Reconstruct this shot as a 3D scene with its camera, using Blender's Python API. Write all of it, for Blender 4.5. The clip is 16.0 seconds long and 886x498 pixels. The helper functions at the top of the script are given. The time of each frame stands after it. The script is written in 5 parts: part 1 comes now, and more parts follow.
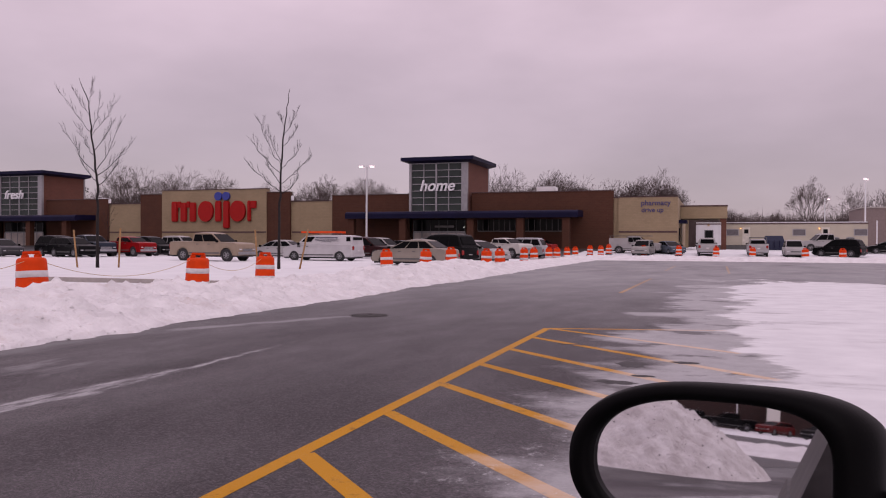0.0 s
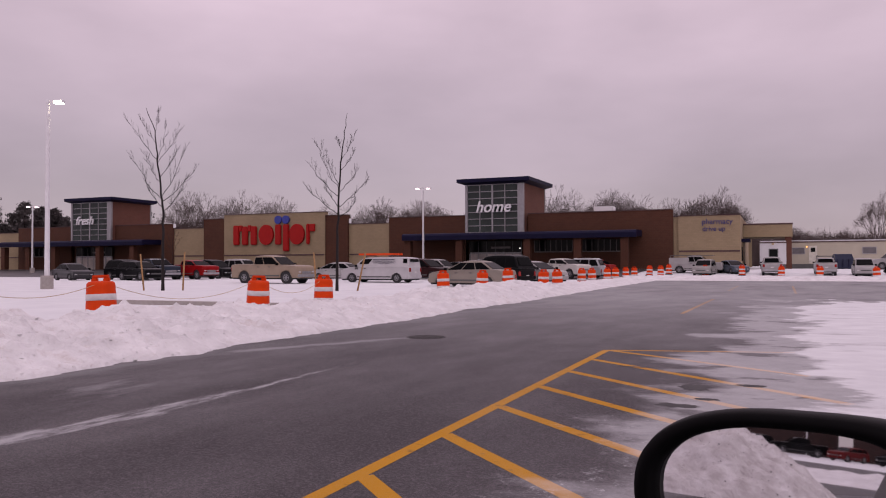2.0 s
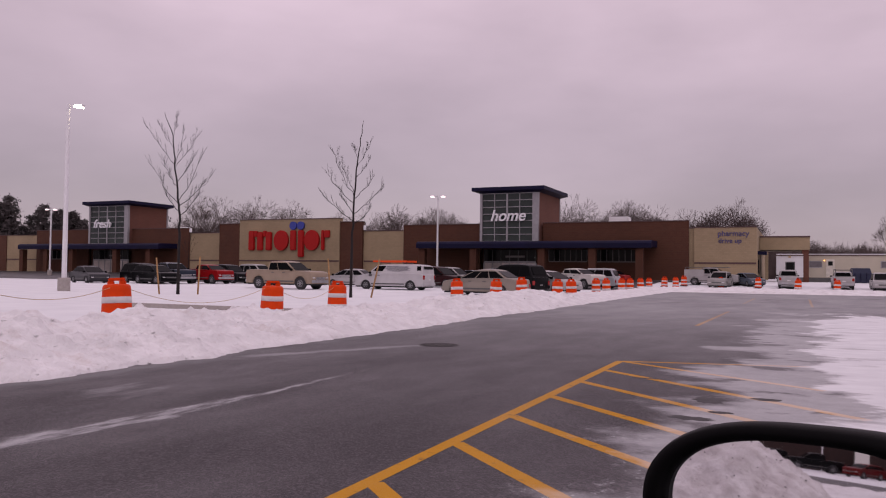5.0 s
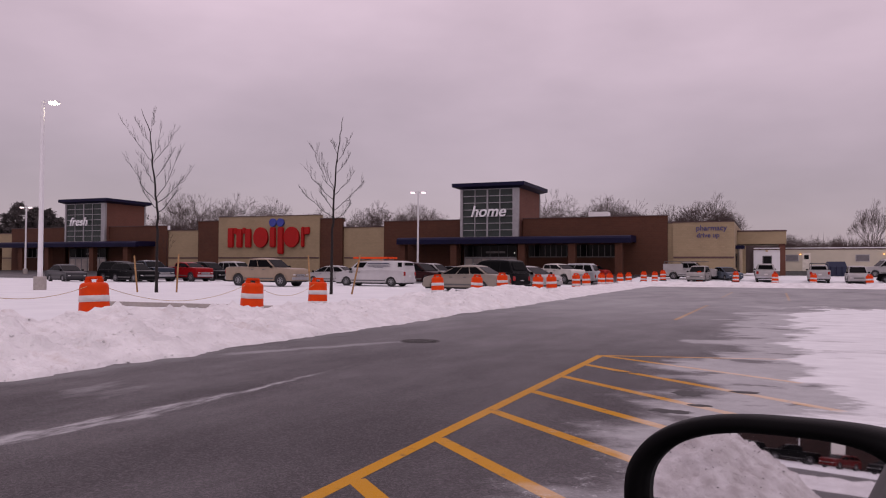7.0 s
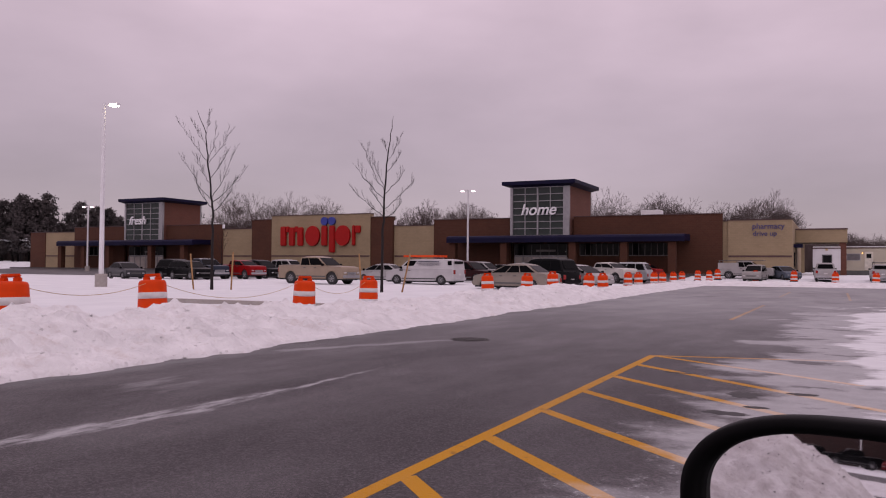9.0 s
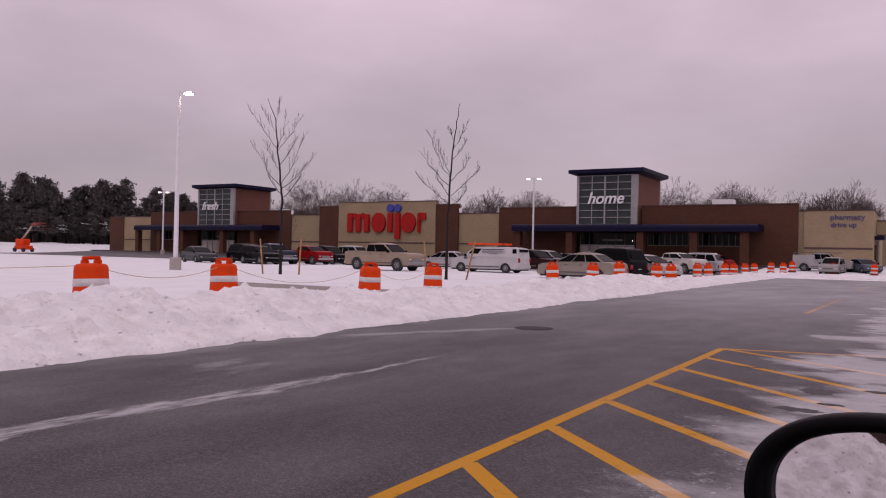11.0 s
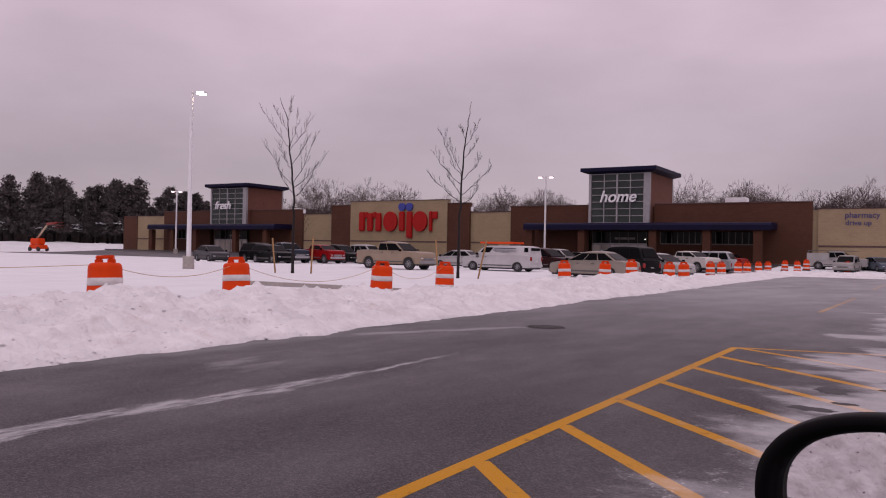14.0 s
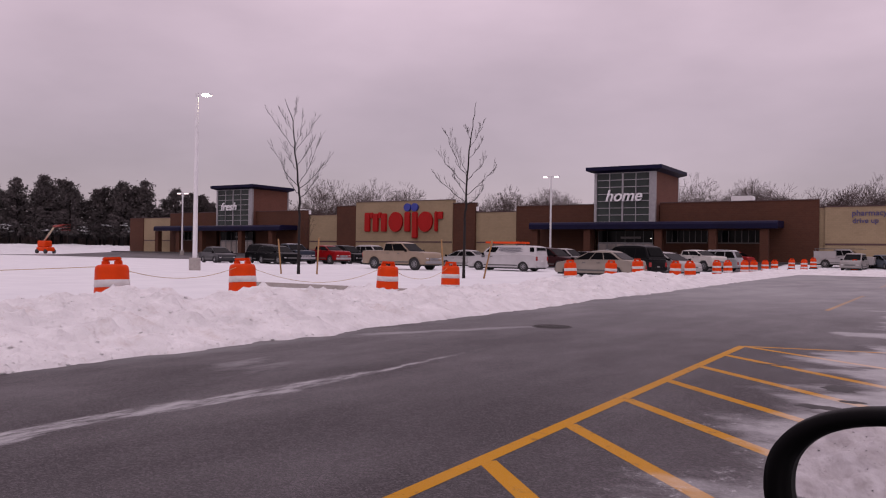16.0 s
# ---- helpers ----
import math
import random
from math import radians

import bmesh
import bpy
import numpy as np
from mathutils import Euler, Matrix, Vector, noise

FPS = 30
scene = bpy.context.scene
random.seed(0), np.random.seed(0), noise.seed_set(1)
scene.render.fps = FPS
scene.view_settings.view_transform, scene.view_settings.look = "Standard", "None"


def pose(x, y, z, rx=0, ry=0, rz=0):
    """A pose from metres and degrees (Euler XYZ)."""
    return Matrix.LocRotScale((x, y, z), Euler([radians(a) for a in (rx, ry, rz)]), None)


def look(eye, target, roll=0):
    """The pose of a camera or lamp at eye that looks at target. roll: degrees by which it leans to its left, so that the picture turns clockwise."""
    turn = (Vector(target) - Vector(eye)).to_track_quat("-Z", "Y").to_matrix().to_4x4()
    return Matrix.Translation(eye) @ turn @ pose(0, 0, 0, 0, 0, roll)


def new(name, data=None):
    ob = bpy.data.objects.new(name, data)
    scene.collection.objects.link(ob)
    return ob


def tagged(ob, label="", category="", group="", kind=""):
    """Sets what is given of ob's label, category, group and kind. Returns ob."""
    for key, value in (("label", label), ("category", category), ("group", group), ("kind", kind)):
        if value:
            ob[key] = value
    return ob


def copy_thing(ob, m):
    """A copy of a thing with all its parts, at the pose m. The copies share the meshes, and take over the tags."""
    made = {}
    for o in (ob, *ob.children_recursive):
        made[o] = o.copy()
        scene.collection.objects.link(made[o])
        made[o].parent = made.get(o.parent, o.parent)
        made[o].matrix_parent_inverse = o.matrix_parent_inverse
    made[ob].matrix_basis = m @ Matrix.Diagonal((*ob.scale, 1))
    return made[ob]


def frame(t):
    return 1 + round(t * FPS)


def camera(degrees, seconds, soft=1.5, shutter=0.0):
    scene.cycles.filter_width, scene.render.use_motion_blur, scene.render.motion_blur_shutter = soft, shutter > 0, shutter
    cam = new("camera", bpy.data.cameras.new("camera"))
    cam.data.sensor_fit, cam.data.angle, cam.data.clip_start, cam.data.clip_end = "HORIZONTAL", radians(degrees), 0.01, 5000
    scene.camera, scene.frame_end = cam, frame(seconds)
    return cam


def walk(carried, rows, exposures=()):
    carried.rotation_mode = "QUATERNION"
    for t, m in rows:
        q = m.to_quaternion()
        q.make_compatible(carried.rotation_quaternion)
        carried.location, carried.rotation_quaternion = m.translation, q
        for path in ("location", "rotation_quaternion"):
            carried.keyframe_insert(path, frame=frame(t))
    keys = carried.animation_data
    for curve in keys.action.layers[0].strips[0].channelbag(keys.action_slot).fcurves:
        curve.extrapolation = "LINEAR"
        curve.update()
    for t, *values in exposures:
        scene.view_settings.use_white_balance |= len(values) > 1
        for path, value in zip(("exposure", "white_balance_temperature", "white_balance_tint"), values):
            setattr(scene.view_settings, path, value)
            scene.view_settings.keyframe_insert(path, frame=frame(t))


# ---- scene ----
cam = camera(58.90, 16.0, soft=1.1)
# seconds, eye x y z, yaw, pitch, roll
ROWS = [
    (0.0, 0.0001, 0.0000, 1.2999, 19.012, -0.415, -0.238),
    (0.5, -0.0001, -0.0004, 1.2973, 19.129, -0.526, 0.115),
    (1.0, -0.0013, 0.0005, 1.2993, 21.414, -0.515, 0.323),
    (1.5, -0.0016, 0.0032, 1.3044, 22.024, 0.026, 0.372),
    (2.0, -0.0028, 0.0028, 1.3017, 23.132, 1.138, 0.192),
    (2.5, -0.0020, 0.0031, 1.3013, 24.553, 1.875, 0.388),
    (3.0, -0.0034, 0.0031, 1.3020, 25.202, 1.330, 0.327),
    (3.5, -0.0039, 0.0043, 1.3035, 25.983, 1.620, -0.148),
    (4.0, -0.0027, 0.0049, 1.3005, 25.628, 1.768, -0.353),
    (6.5, 0.0004, 0.0043, 1.3010, 22.537, 1.477, -0.604),
    (7.0, -0.0008, 0.0034, 1.3010, 22.748, 1.443, -0.288),
    (7.5, 0.0014, 0.0027, 1.3019, 22.773, 1.397, -0.243),
    (8.0, 0.0004, 0.0007, 1.3017, 23.694, 1.326, -0.277),
    (8.5, -0.0025, -0.0014, 1.3023, 25.028, 1.329, -0.352),
    (9.0, -0.0021, -0.0027, 1.3002, 26.385, 1.304, -0.426),
    (9.5, -0.0006, -0.0027, 1.3010, 27.421, 1.090, -0.724),
    (10.0, -0.0003, -0.0025, 1.3013, 29.143, 0.715, -0.755),
    (12.5, 0.0035, -0.0034, 1.2982, 31.939, 0.275, -1.278),
    (13.0, 0.0020, -0.0028, 1.2992, 31.963, 0.237, -0.873),
    (13.5, 0.0019, -0.0028, 1.2996, 31.879, 0.203, -1.076),
    (14.0, 0.0031, -0.0020, 1.3005, 31.956, 0.232, -1.113),
    (14.5, 0.0028, -0.0022, 1.2994, 32.014, 0.232, -1.230),
    (15.0, 0.0028, -0.0023, 1.2995, 32.121, 0.248, -0.970),
    (15.5, 0.0026, -0.0037, 1.2983, 32.284, 0.226, -0.704),
    (16.0, 0.0031, -0.0050, 1.2980, 32.364, 0.237, -0.805),
]
walk(cam, [(t, pose(x, y, z, 90 + pitch, 0, yaw) @ pose(0, 0, 0, 0, 0, -roll)) for t, x, y, z, yaw, pitch, roll in ROWS],
     exposures=((0.0, 0.0), (1.5, -0.06), (3.5, -0.14), (8.0, -0.14), (12.5, -0.11), (16.0, -0.11)))

# ---- world and light: overcast winter dusk ----
world = bpy.data.worlds.new("overcast_sky")
scene.world = world
world.use_nodes = True
wn, wl = world.node_tree.nodes, world.node_tree.links
wn.clear()
w_out, w_bg = wn.new("ShaderNodeOutputWorld"), wn.new("ShaderNodeBackground")
w_sky = wn.new("ShaderNodeTexSky")
w_sky.sky_type, w_sky.sun_disc = 'NISHITA', False
w_sky.sun_elevation, w_sky.sun_rotation = radians(25), radians(150)
w_tc, w_sep = wn.new("ShaderNodeTexCoord"), wn.new("ShaderNodeSeparateXYZ")
wl.new(w_tc.outputs["Generated"], w_sep.inputs[0])
# cloud deck: paler towards the zenith, with soft streaks
w_ramp = wn.new("ShaderNodeValToRGB")
w_ramp.color_ramp.elements[0].position, w_ramp.color_ramp.elements[0].color = 0.0, (0.41, 0.32, 0.37, 1)
w_ramp.color_ramp.elements[1].position, w_ramp.color_ramp.elements[1].color = 1.0, (1.02, 0.80, 0.93, 1)
e = w_ramp.color_ramp.elements.new(0.12)
e.color = (0.49, 0.375, 0.44, 1)
e = w_ramp.color_ramp.elements.new(0.32)
e.color = (0.70, 0.53, 0.62, 1)
wl.new(w_sep.outputs["Z"], w_ramp.inputs[0])
w_map = wn.new("ShaderNodeMapping")
w_map.inputs["Scale"].default_value = (1.0, 1.0, 2.6)
wl.new(w_tc.outputs["Generated"], w_map.inputs[0])
w_noise = wn.new("ShaderNodeTexNoise")
w_noise.inputs["Scale"].default_value, w_noise.inputs["Detail"].default_value, w_noise.inputs["Roughness"].default_value = 2.6, 5, 0.5
wl.new(w_map.outputs[0], w_noise.inputs["Vector"])
w_mr = wn.new("ShaderNodeMapRange")
w_mr.inputs["From Min"].default_value, w_mr.inputs["From Max"].default_value = 0.3, 0.7
w_mr.inputs["To Min"].default_value, w_mr.inputs["To Max"].default_value = 0.83, 1.13
wl.new(w_noise.outputs["Fac"], w_mr.inputs["Value"])
w_mul = wn.new("ShaderNodeVectorMath")
w_mul.operation = 'SCALE'
wl.new(w_ramp.outputs[0], w_mul.inputs[0])
wl.new(w_mr.outputs[0], w_mul.inputs["Scale"])
w_mix = wn.new("ShaderNodeMix")
w_mix.data_type = 'RGBA'
w_mix.inputs["Factor"].default_value = 0.01
wl.new(w_mul.outputs[0], w_mix.inputs["A"])
wl.new(w_sky.outputs[0], w_mix.inputs["B"])
wl.new(w_mix.outputs["Result"], w_bg.inputs["Color"])
w_bg.inputs["Strength"].default_value = 1.0
wl.new(w_bg.outputs[0], w_out.inputs["Surface"])

sun = new("sun", bpy.data.lights.new("sun", 'SUN'))
sun.data.energy, sun.data.angle, sun.data.color = 0.35, radians(40), (1.0, 0.93, 0.95)
sun.matrix_world = look((20, -40, 60), (0, 0, 0))


# ---- materials ----
def mat(name, color, rough=0.6, metal=0.0, var=0.12, scale=3.0, bump=0.0, bscale=30.0, spec=0.5, color2=None, coat=0.0, depth=0.05):
    m = bpy.data.materials.new(name)
    m.use_nodes = True
    n, l = m.node_tree.nodes, m.node_tree.links
    b = n["Principled BSDF"]
    b.inputs["Roughness"].default_value, b.inputs["Metallic"].default_value = rough, metal
    b.inputs["Specular IOR Level"].default_value, b.inputs["Coat Weight"].default_value = spec, coat
    tc = n.new("ShaderNodeTexCoord")
    no = n.new("ShaderNodeTexNoise")
    no.inputs["Scale"].default_value, no.inputs["Detail"].default_value = scale, 6
    l.new(tc.outputs["Object"], no.inputs["Vector"])
    ra = n.new("ShaderNodeValToRGB")
    c2 = color2 or tuple(min(1, c * (1 + var)) for c in color)
    c1 = tuple(c * (1 - var) for c in color) if not color2 else color
    ra.color_ramp.elements[0].position, ra.color_ramp.elements[1].position = 0.3, 0.7
    ra.color_ramp.elements[0].color, ra.color_ramp.elements[1].color = (*c1, 1), (*c2, 1)
    l.new(no.outputs["Fac"], ra.inputs[0])
    l.new(ra.outputs[0], b.inputs["Base Color"])
    if bump:
        nb = n.new("ShaderNodeTexNoise")
        nb.inputs["Scale"].default_value, nb.inputs["Detail"].default_value = bscale, 5
        l.new(tc.outputs["Object"], nb.inputs["Vector"])
        bu = n.new("ShaderNodeBump")
        bu.inputs["Strength"].default_value, bu.inputs["Distance"].default_value = bump, depth
        l.new(nb.outputs["Fac"], bu.inputs["Height"])
        l.new(bu.outputs[0], b.inputs["Normal"])
    return m


def glow(name, color, strength):
    m = bpy.data.materials.new(name)
    m.use_nodes = True
    b = m.node_tree.nodes["Principled BSDF"]
    b.inputs["Base Color"].default_value = (*color, 1)
    b.inputs["Emission Color"].default_value = (*color, 1)
    b.inputs["Emission Strength"].default_value = strength
    return m


def brick_mat(name, c1, c2, mortar):
    m = mat(name, c1, 0.85, var=0.15, scale=0.6)
    n, l = m.node_tree.nodes, m.node_tree.links
    b = n["Principled BSDF"]
    tc = n.new("ShaderNodeTexCoord")
    sep, com = n.new("ShaderNodeSeparateXYZ"), n.new("ShaderNodeCombineXYZ")
    add = n.new("ShaderNodeMath")
    l.new(tc.outputs["Object"], sep.inputs[0])
    l.new(sep.outputs["X"], add.inputs[0])
    l.new(sep.outputs["Y"], add.inputs[1])
    l.new(add.outputs[0], com.inputs["X"])
    l.new(sep.outputs["Z"], com.inputs["Y"])
    br = n.new("ShaderNodeTexBrick")
    br.inputs["Scale"].default_value = 1.0
    br.inputs["Brick Width"].default_value, br.inputs["Row Height"].default_value = 0.4, 0.2
    br.inputs["Mortar Size"].default_value = 0.008
    br.inputs["Color1"].default_value, br.inputs["Color2"].default_value = (*c1, 1), (*c2, 1)
    br.inputs["Mortar"].default_value = (*mortar, 1)
    l.new(com.outputs[0], br.inputs["Vector"])
    mx = n.new("ShaderNodeMix")
    mx.data_type, mx.blend_type = 'RGBA', 'MULTIPLY'
    mx.inputs["Factor"].default_value = 1.0
    no = n.new("ShaderNodeTexNoise")
    no.inputs["Scale"].default_value = 0.35
    l.new(tc.outputs["Object"], no.inputs["Vector"])
    ra = n.new("ShaderNodeValToRGB")
    ra.color_ramp.elements[0].position, ra.color_ramp.elements[1].position = 0.3, 0.7
    ra.color_ramp.elements[0].color, ra.color_ramp.elements[1].color = (0.86, 0.86, 0.86, 1), (1, 1, 1, 1)
    l.new(no.outputs["Fac"], ra.inputs[0])
    l.new(br.outputs["Color"], mx.inputs["A"])
    l.new(ra.outputs[0], mx.inputs["B"])
    l.new(mx.outputs["Result"], b.inputs["Base Color"])
    return m


BRICK = brick_mat("brown_brick", (0.086, 0.0285, 0.0130), (0.072, 0.0232, 0.0105), (0.088, 0.043, 0.026))
BRICK_T = brick_mat("terracotta_brick", (0.155, 0.058, 0.038), (0.132, 0.049, 0.032), (0.16, 0.085, 0.062))
BEIGE = brick_mat("beige_block", (0.35, 0.268, 0.165), (0.32, 0.245, 0.148), (0.28, 0.22, 0.14))
COPING = mat("dark_coping", (0.08, 0.04, 0.04), 0.5)
# store-front paving: colour darkened to deepen the shade under the canopies
SHADED_PAVE = mat("shaded_paving", (.055, .05, .05), .5, var=.2, scale=.8)
NAVY = mat("navy_metal", (0.006, 0.0055, 0.028), 0.55, spec=0.15, var=0.2, scale=0.5)
ALU = mat("pale_aluminium", (0.33, 0.325, 0.34), 0.4, 0.3)
DGLASS = mat("dark_glass", (0.008, 0.009, 0.010), 0.08, var=0.2, spec=0.12)
TGLASS = mat("tower_glass", (0.03, 0.04, 0.038), 0.08, var=0.35, scale=0.4, spec=0.35)
RED_SIGN = mat("red_sign", (0.37, 0.010, 0.009), 0.5, var=0.06, spec=0.2)
BLUE_SIGN = mat("blue_sign", (0.03, 0.045, 0.30), 0.35, var=0.06)
PHARM_SIGN = mat("faded_blue_sign", (0.075, 0.065, 0.16), 0.5, var=0.08)
ALU_D = mat("dull_aluminium", (0.17, 0.155, 0.155), 0.5, 0.2)
WHITE_SIGN = mat("white_sign", (0.85, 0.85, 0.88), 0.4, var=0.03)
SNOW = mat("snow", (0.70, 0.715, 0.735), 0.75, var=0.05, scale=0.6, bump=0.55, bscale=7.0, spec=0.25, color2=(0.78, 0.795, 0.81))
PILE = mat("ploughed_snow", (0.66, 0.652, 0.662), 0.8, scale=2.2, bump=0.85, bscale=8.5, spec=0.2, color2=(0.82, 0.815, 0.825), depth=0.075)


def add_dirt(m, tint, scale, lo, hi):
    """Brownish stains of their own shape over a material's colour."""
    n, l = m.node_tree.nodes, m.node_tree.links
    b = n["Principled BSDF"]
    src = b.inputs["Base Color"].links[0].from_socket
    tc, no, ra, mx = n.new("ShaderNodeTexCoord"), n.new("ShaderNodeTexNoise"), n.new("ShaderNodeValToRGB"), n.new("ShaderNodeMix")
    no.inputs["Scale"].default_value, no.inputs["Detail"].default_value, no.inputs["Roughness"].default_value = scale, 7, 0.7
    l.new(tc.outputs["Object"], no.inputs["Vector"])
    ra.color_ramp.elements[0].position, ra.color_ramp.elements[1].position = lo, hi
    ra.color_ramp.elements[0].color, ra.color_ramp.elements[1].color = (0, 0, 0, 1), (0.7, 0.7, 0.7, 1)
    l.new(no.outputs["Fac"], ra.inputs[0])
    mx.data_type = 'RGBA'
    l.new(ra.outputs[0], mx.inputs["Factor"])
    l.new(src, mx.inputs["A"])
    mx.inputs["B"].default_value = (*tint, 1)
    l.new(mx.outputs["Result"], b.inputs["Base Color"])


add_dirt(PILE, (0.48, 0.40, 0.36), 1.9, 0.56, 0.82)
add_dirt(PILE, (0.44, 0.36, 0.32), 6.0, 0.59, 0.78)
CONCRETE = mat("concrete", (0.36, 0.33, 0.31), 0.85, var=0.12, scale=6, bump=0.2)
ORANGE = mat("orange_plastic", (0.62, 0.047, 0.002), 0.55, var=0.10, scale=5, spec=0.15)
BAND = mat("reflective_band", (0.60, 0.58, 0.58), 0.45, var=0.12, scale=9)
RUBBER = mat("black_rubber", (0.02, 0.02, 0.022), 0.75, var=0.2)
BLACK = mat("black_plastic", (0.002, 0.002, 0.0023), 0.42, var=0.2, bump=0.03, bscale=400, spec=0.05)
STEEL_W = mat("white_painted_steel", (0.72, 0.72, 0.74), 0.4, var=0.05)
LAMP_ON = glow("lit_lamp", (1.0, 0.82, 0.6), 12.0)
LAMP_FAR = glow("lit_lamp_pink", (1.0, 0.75, 0.78), 2.6)
WOOD = mat("stake_wood", (0.33, 0.19, 0.08), 0.8, var=0.25, scale=8)
ROPE = mat("yellow_rope", (0.45, 0.33, 0.18), 0.8, var=0.2)
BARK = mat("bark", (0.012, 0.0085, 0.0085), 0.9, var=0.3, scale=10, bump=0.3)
# far trees: much paler than bark, distance haze put into the colour
BARK_HAZED = mat("hazed_far_bark", (0.085, 0.062, 0.060), 0.95, var=0.25, scale=1)
# needles greyed and lightened: the haze before them is in this colour
NEEDLE_HAZED = mat("hazed_pine_needles", (0.052, 0.048, 0.047), 0.9, color2=(0.095, 0.080, 0.080), scale=1.5)
# undergrowth tone raised for haze as well
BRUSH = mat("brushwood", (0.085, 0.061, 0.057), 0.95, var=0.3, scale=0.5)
HEAD = mat("headlight_lens", (0.6, 0.6, 0.62), 0.1, var=0.05)
TAIL = mat("red_lens", (0.28, 0.01, 0.01), 0.2, var=0.05)
IRON = mat("cast_iron", (0.035, 0.031, 0.031), 0.6, var=0.3, scale=20)
TRIM = mat("grey_trim", (0.10, 0.10, 0.10), 0.6)


def paint(name, c, rough=0.3):
    return mat(name, c, rough, var=0.08, scale=1.5, coat=0.0, spec=0.10)


def road_mat(name, painted=False):
    """Worn wet asphalt, or paint on it, with old snow and ice left lying on top."""
    m = bpy.data.materials.new(name)
    m.use_nodes = True
    n, l = m.node_tree.nodes, m.node_tree.links
    b = n["Principled BSDF"]
    tc, sep = n.new("ShaderNodeTexCoord"), n.new("ShaderNodeSeparateXYZ")
    l.new(tc.outputs["Object"], sep.inputs[0])

    def math_(op, a, c, clamp=False):
        k = n.new("ShaderNodeMath")
        k.operation, k.use_clamp = op, clamp
        for i, s in enumerate((a, c)):
            if isinstance(s, (int, float)):
                k.inputs[i].default_value = s
            elif s is not None:
                l.new(s, k.inputs[i])
        return k.outputs[0]

    def noise_(scale, detail, stretch=(1, 1, 1), rough=0.55):
        mp, no = n.new("ShaderNodeMapping"), n.new("ShaderNodeTexNoise")
        mp.inputs["Scale"].default_value = stretch
        no.inputs["Scale"].default_value, no.inputs["Detail"].default_value, no.inputs["Roughness"].default_value = scale, detail, rough
        l.new(tc.outputs["Object"], mp.inputs[0])
        l.new(mp.outputs[0], no.inputs["Vector"])
        return no.outputs["Fac"]

    def ramp_(s, p0, p1, c0, c1):
        r = n.new("ShaderNodeValToRGB")
        r.color_ramp.elements[0].position, r.color_ramp.elements[1].position = p0, p1
        r.color_ramp.elements[0].color, r.color_ramp.elements[1].color = c0, c1
        l.new(s, r.inputs[0])
        return r.outputs[0]

    def smooth_(s, a, c):
        r = n.new("ShaderNodeMapRange")
        r.interpolation_type = 'SMOOTHSTEP'
        r.inputs["From Min"].default_value, r.inputs["From Max"].default_value = a, c
        l.new(s, r.inputs["Value"])
        return r.outputs[0]

    def mix_(f, a, c):
        k = n.new("ShaderNodeMix")
        k.data_type = 'RGBA'
        for s, name in ((f, "Factor"), (a, "A"), (c, "B")):
            if isinstance(s, (tuple, float)):
                k.inputs[name].default_value = s
            else:
                l.new(s, k.inputs[name])
        return k.outputs["Result"]

    grain = noise_(60, 4, rough=0.8)
    worn = noise_(0.5, 5, (1, 0.35, 1))
    base = ramp_(grain, 0.36, 0.68, (0.006, 0.0049, 0.0057, 1), (0.032, 0.0264, 0.0306, 1))
    tint = ramp_(worn, 0.3, 0.7, (0.92, 0.91, 0.93, 1), (1.14, 1.11, 1.15, 1))
    k = n.new("ShaderNodeMix")
    k.data_type, k.blend_type = 'RGBA', 'MULTIPLY'
    k.inputs["Factor"].default_value = 1.0
    l.new(base, k.inputs["A"])
    l.new(tint, k.inputs["B"])
    base = k.outputs["Result"]
    vo = n.new("ShaderNodeTexVoronoi")
    vo.inputs["Scale"].default_value = 82
    l.new(tc.outputs["Object"], vo.inputs["Vector"])
    pick = n.new("ShaderNodeSeparateColor")
    l.new(vo.outputs["Color"], pick.inputs[0])
    stones = ramp_(pick.outputs[0], 0.42, 1.0, (0.005, 0.0041, 0.0048, 1), (0.128, 0.106, 0.122, 1))
    base = mix_(0.58, base, stones)
    if painted:
        base = mix_(ramp_(noise_(9, 5), 0.60, 0.80, (0, 0, 0, 1), (1, 1, 1, 1)), ramp_(worn, 0.3, 0.7, (0.43, 0.200, 0.001, 1), (0.53, 0.255, 0.003, 1)), base)
        base = mix_(math_('MULTIPLY', smooth_(sep.outputs["Y"], 13.0, 30.0), 0.55), base, (0.075, 0.062, 0.055, 1))
    # salt streak along the lane: two ragged strands that thin out
    rag = math_('MULTIPLY', math_('SUBTRACT', noise_(3.2, 6, (1, 0.3, 1), 0.7), 0.5), 0.34)
    rag = math_('ADD', rag, math_('MULTIPLY', math_('SUBTRACT', noise_(10, 6, (1, 0.22, 1), 0.75), 0.5), 0.26))
    wob = math_('MULTIPLY', math_('SUBTRACT', noise_(0.45, 3), 0.5), 0.55)
    slant = math_('MULTIPLY', math_('SUBTRACT', 1.0, smooth_(sep.outputs["Y"], 2.0, 5.2)), 0.24)
    across = math_('ADD', math_('ADD', math_('ADD', sep.outputs["X"], 5.16), slant), math_('ADD', wob, rag))
    thick = math_('MULTIPLY', math_('SUBTRACT', 1.0, smooth_(sep.outputs["Y"], 5.0, 7.2)), 0.11)
    xs = math_('SUBTRACT', math_('ABSOLUTE', across, 0.0), thick)
    line = math_('SUBTRACT', 1.0, smooth_(xs, 0.0, 0.085), True)
    near = math_('SUBTRACT', 1.0, smooth_(sep.outputs["Y"], 7.2, 9.8), True)
    broken = smooth_(noise_(4.5, 7, (1.6, 0.35, 1), 0.75), 0.36, 0.60)
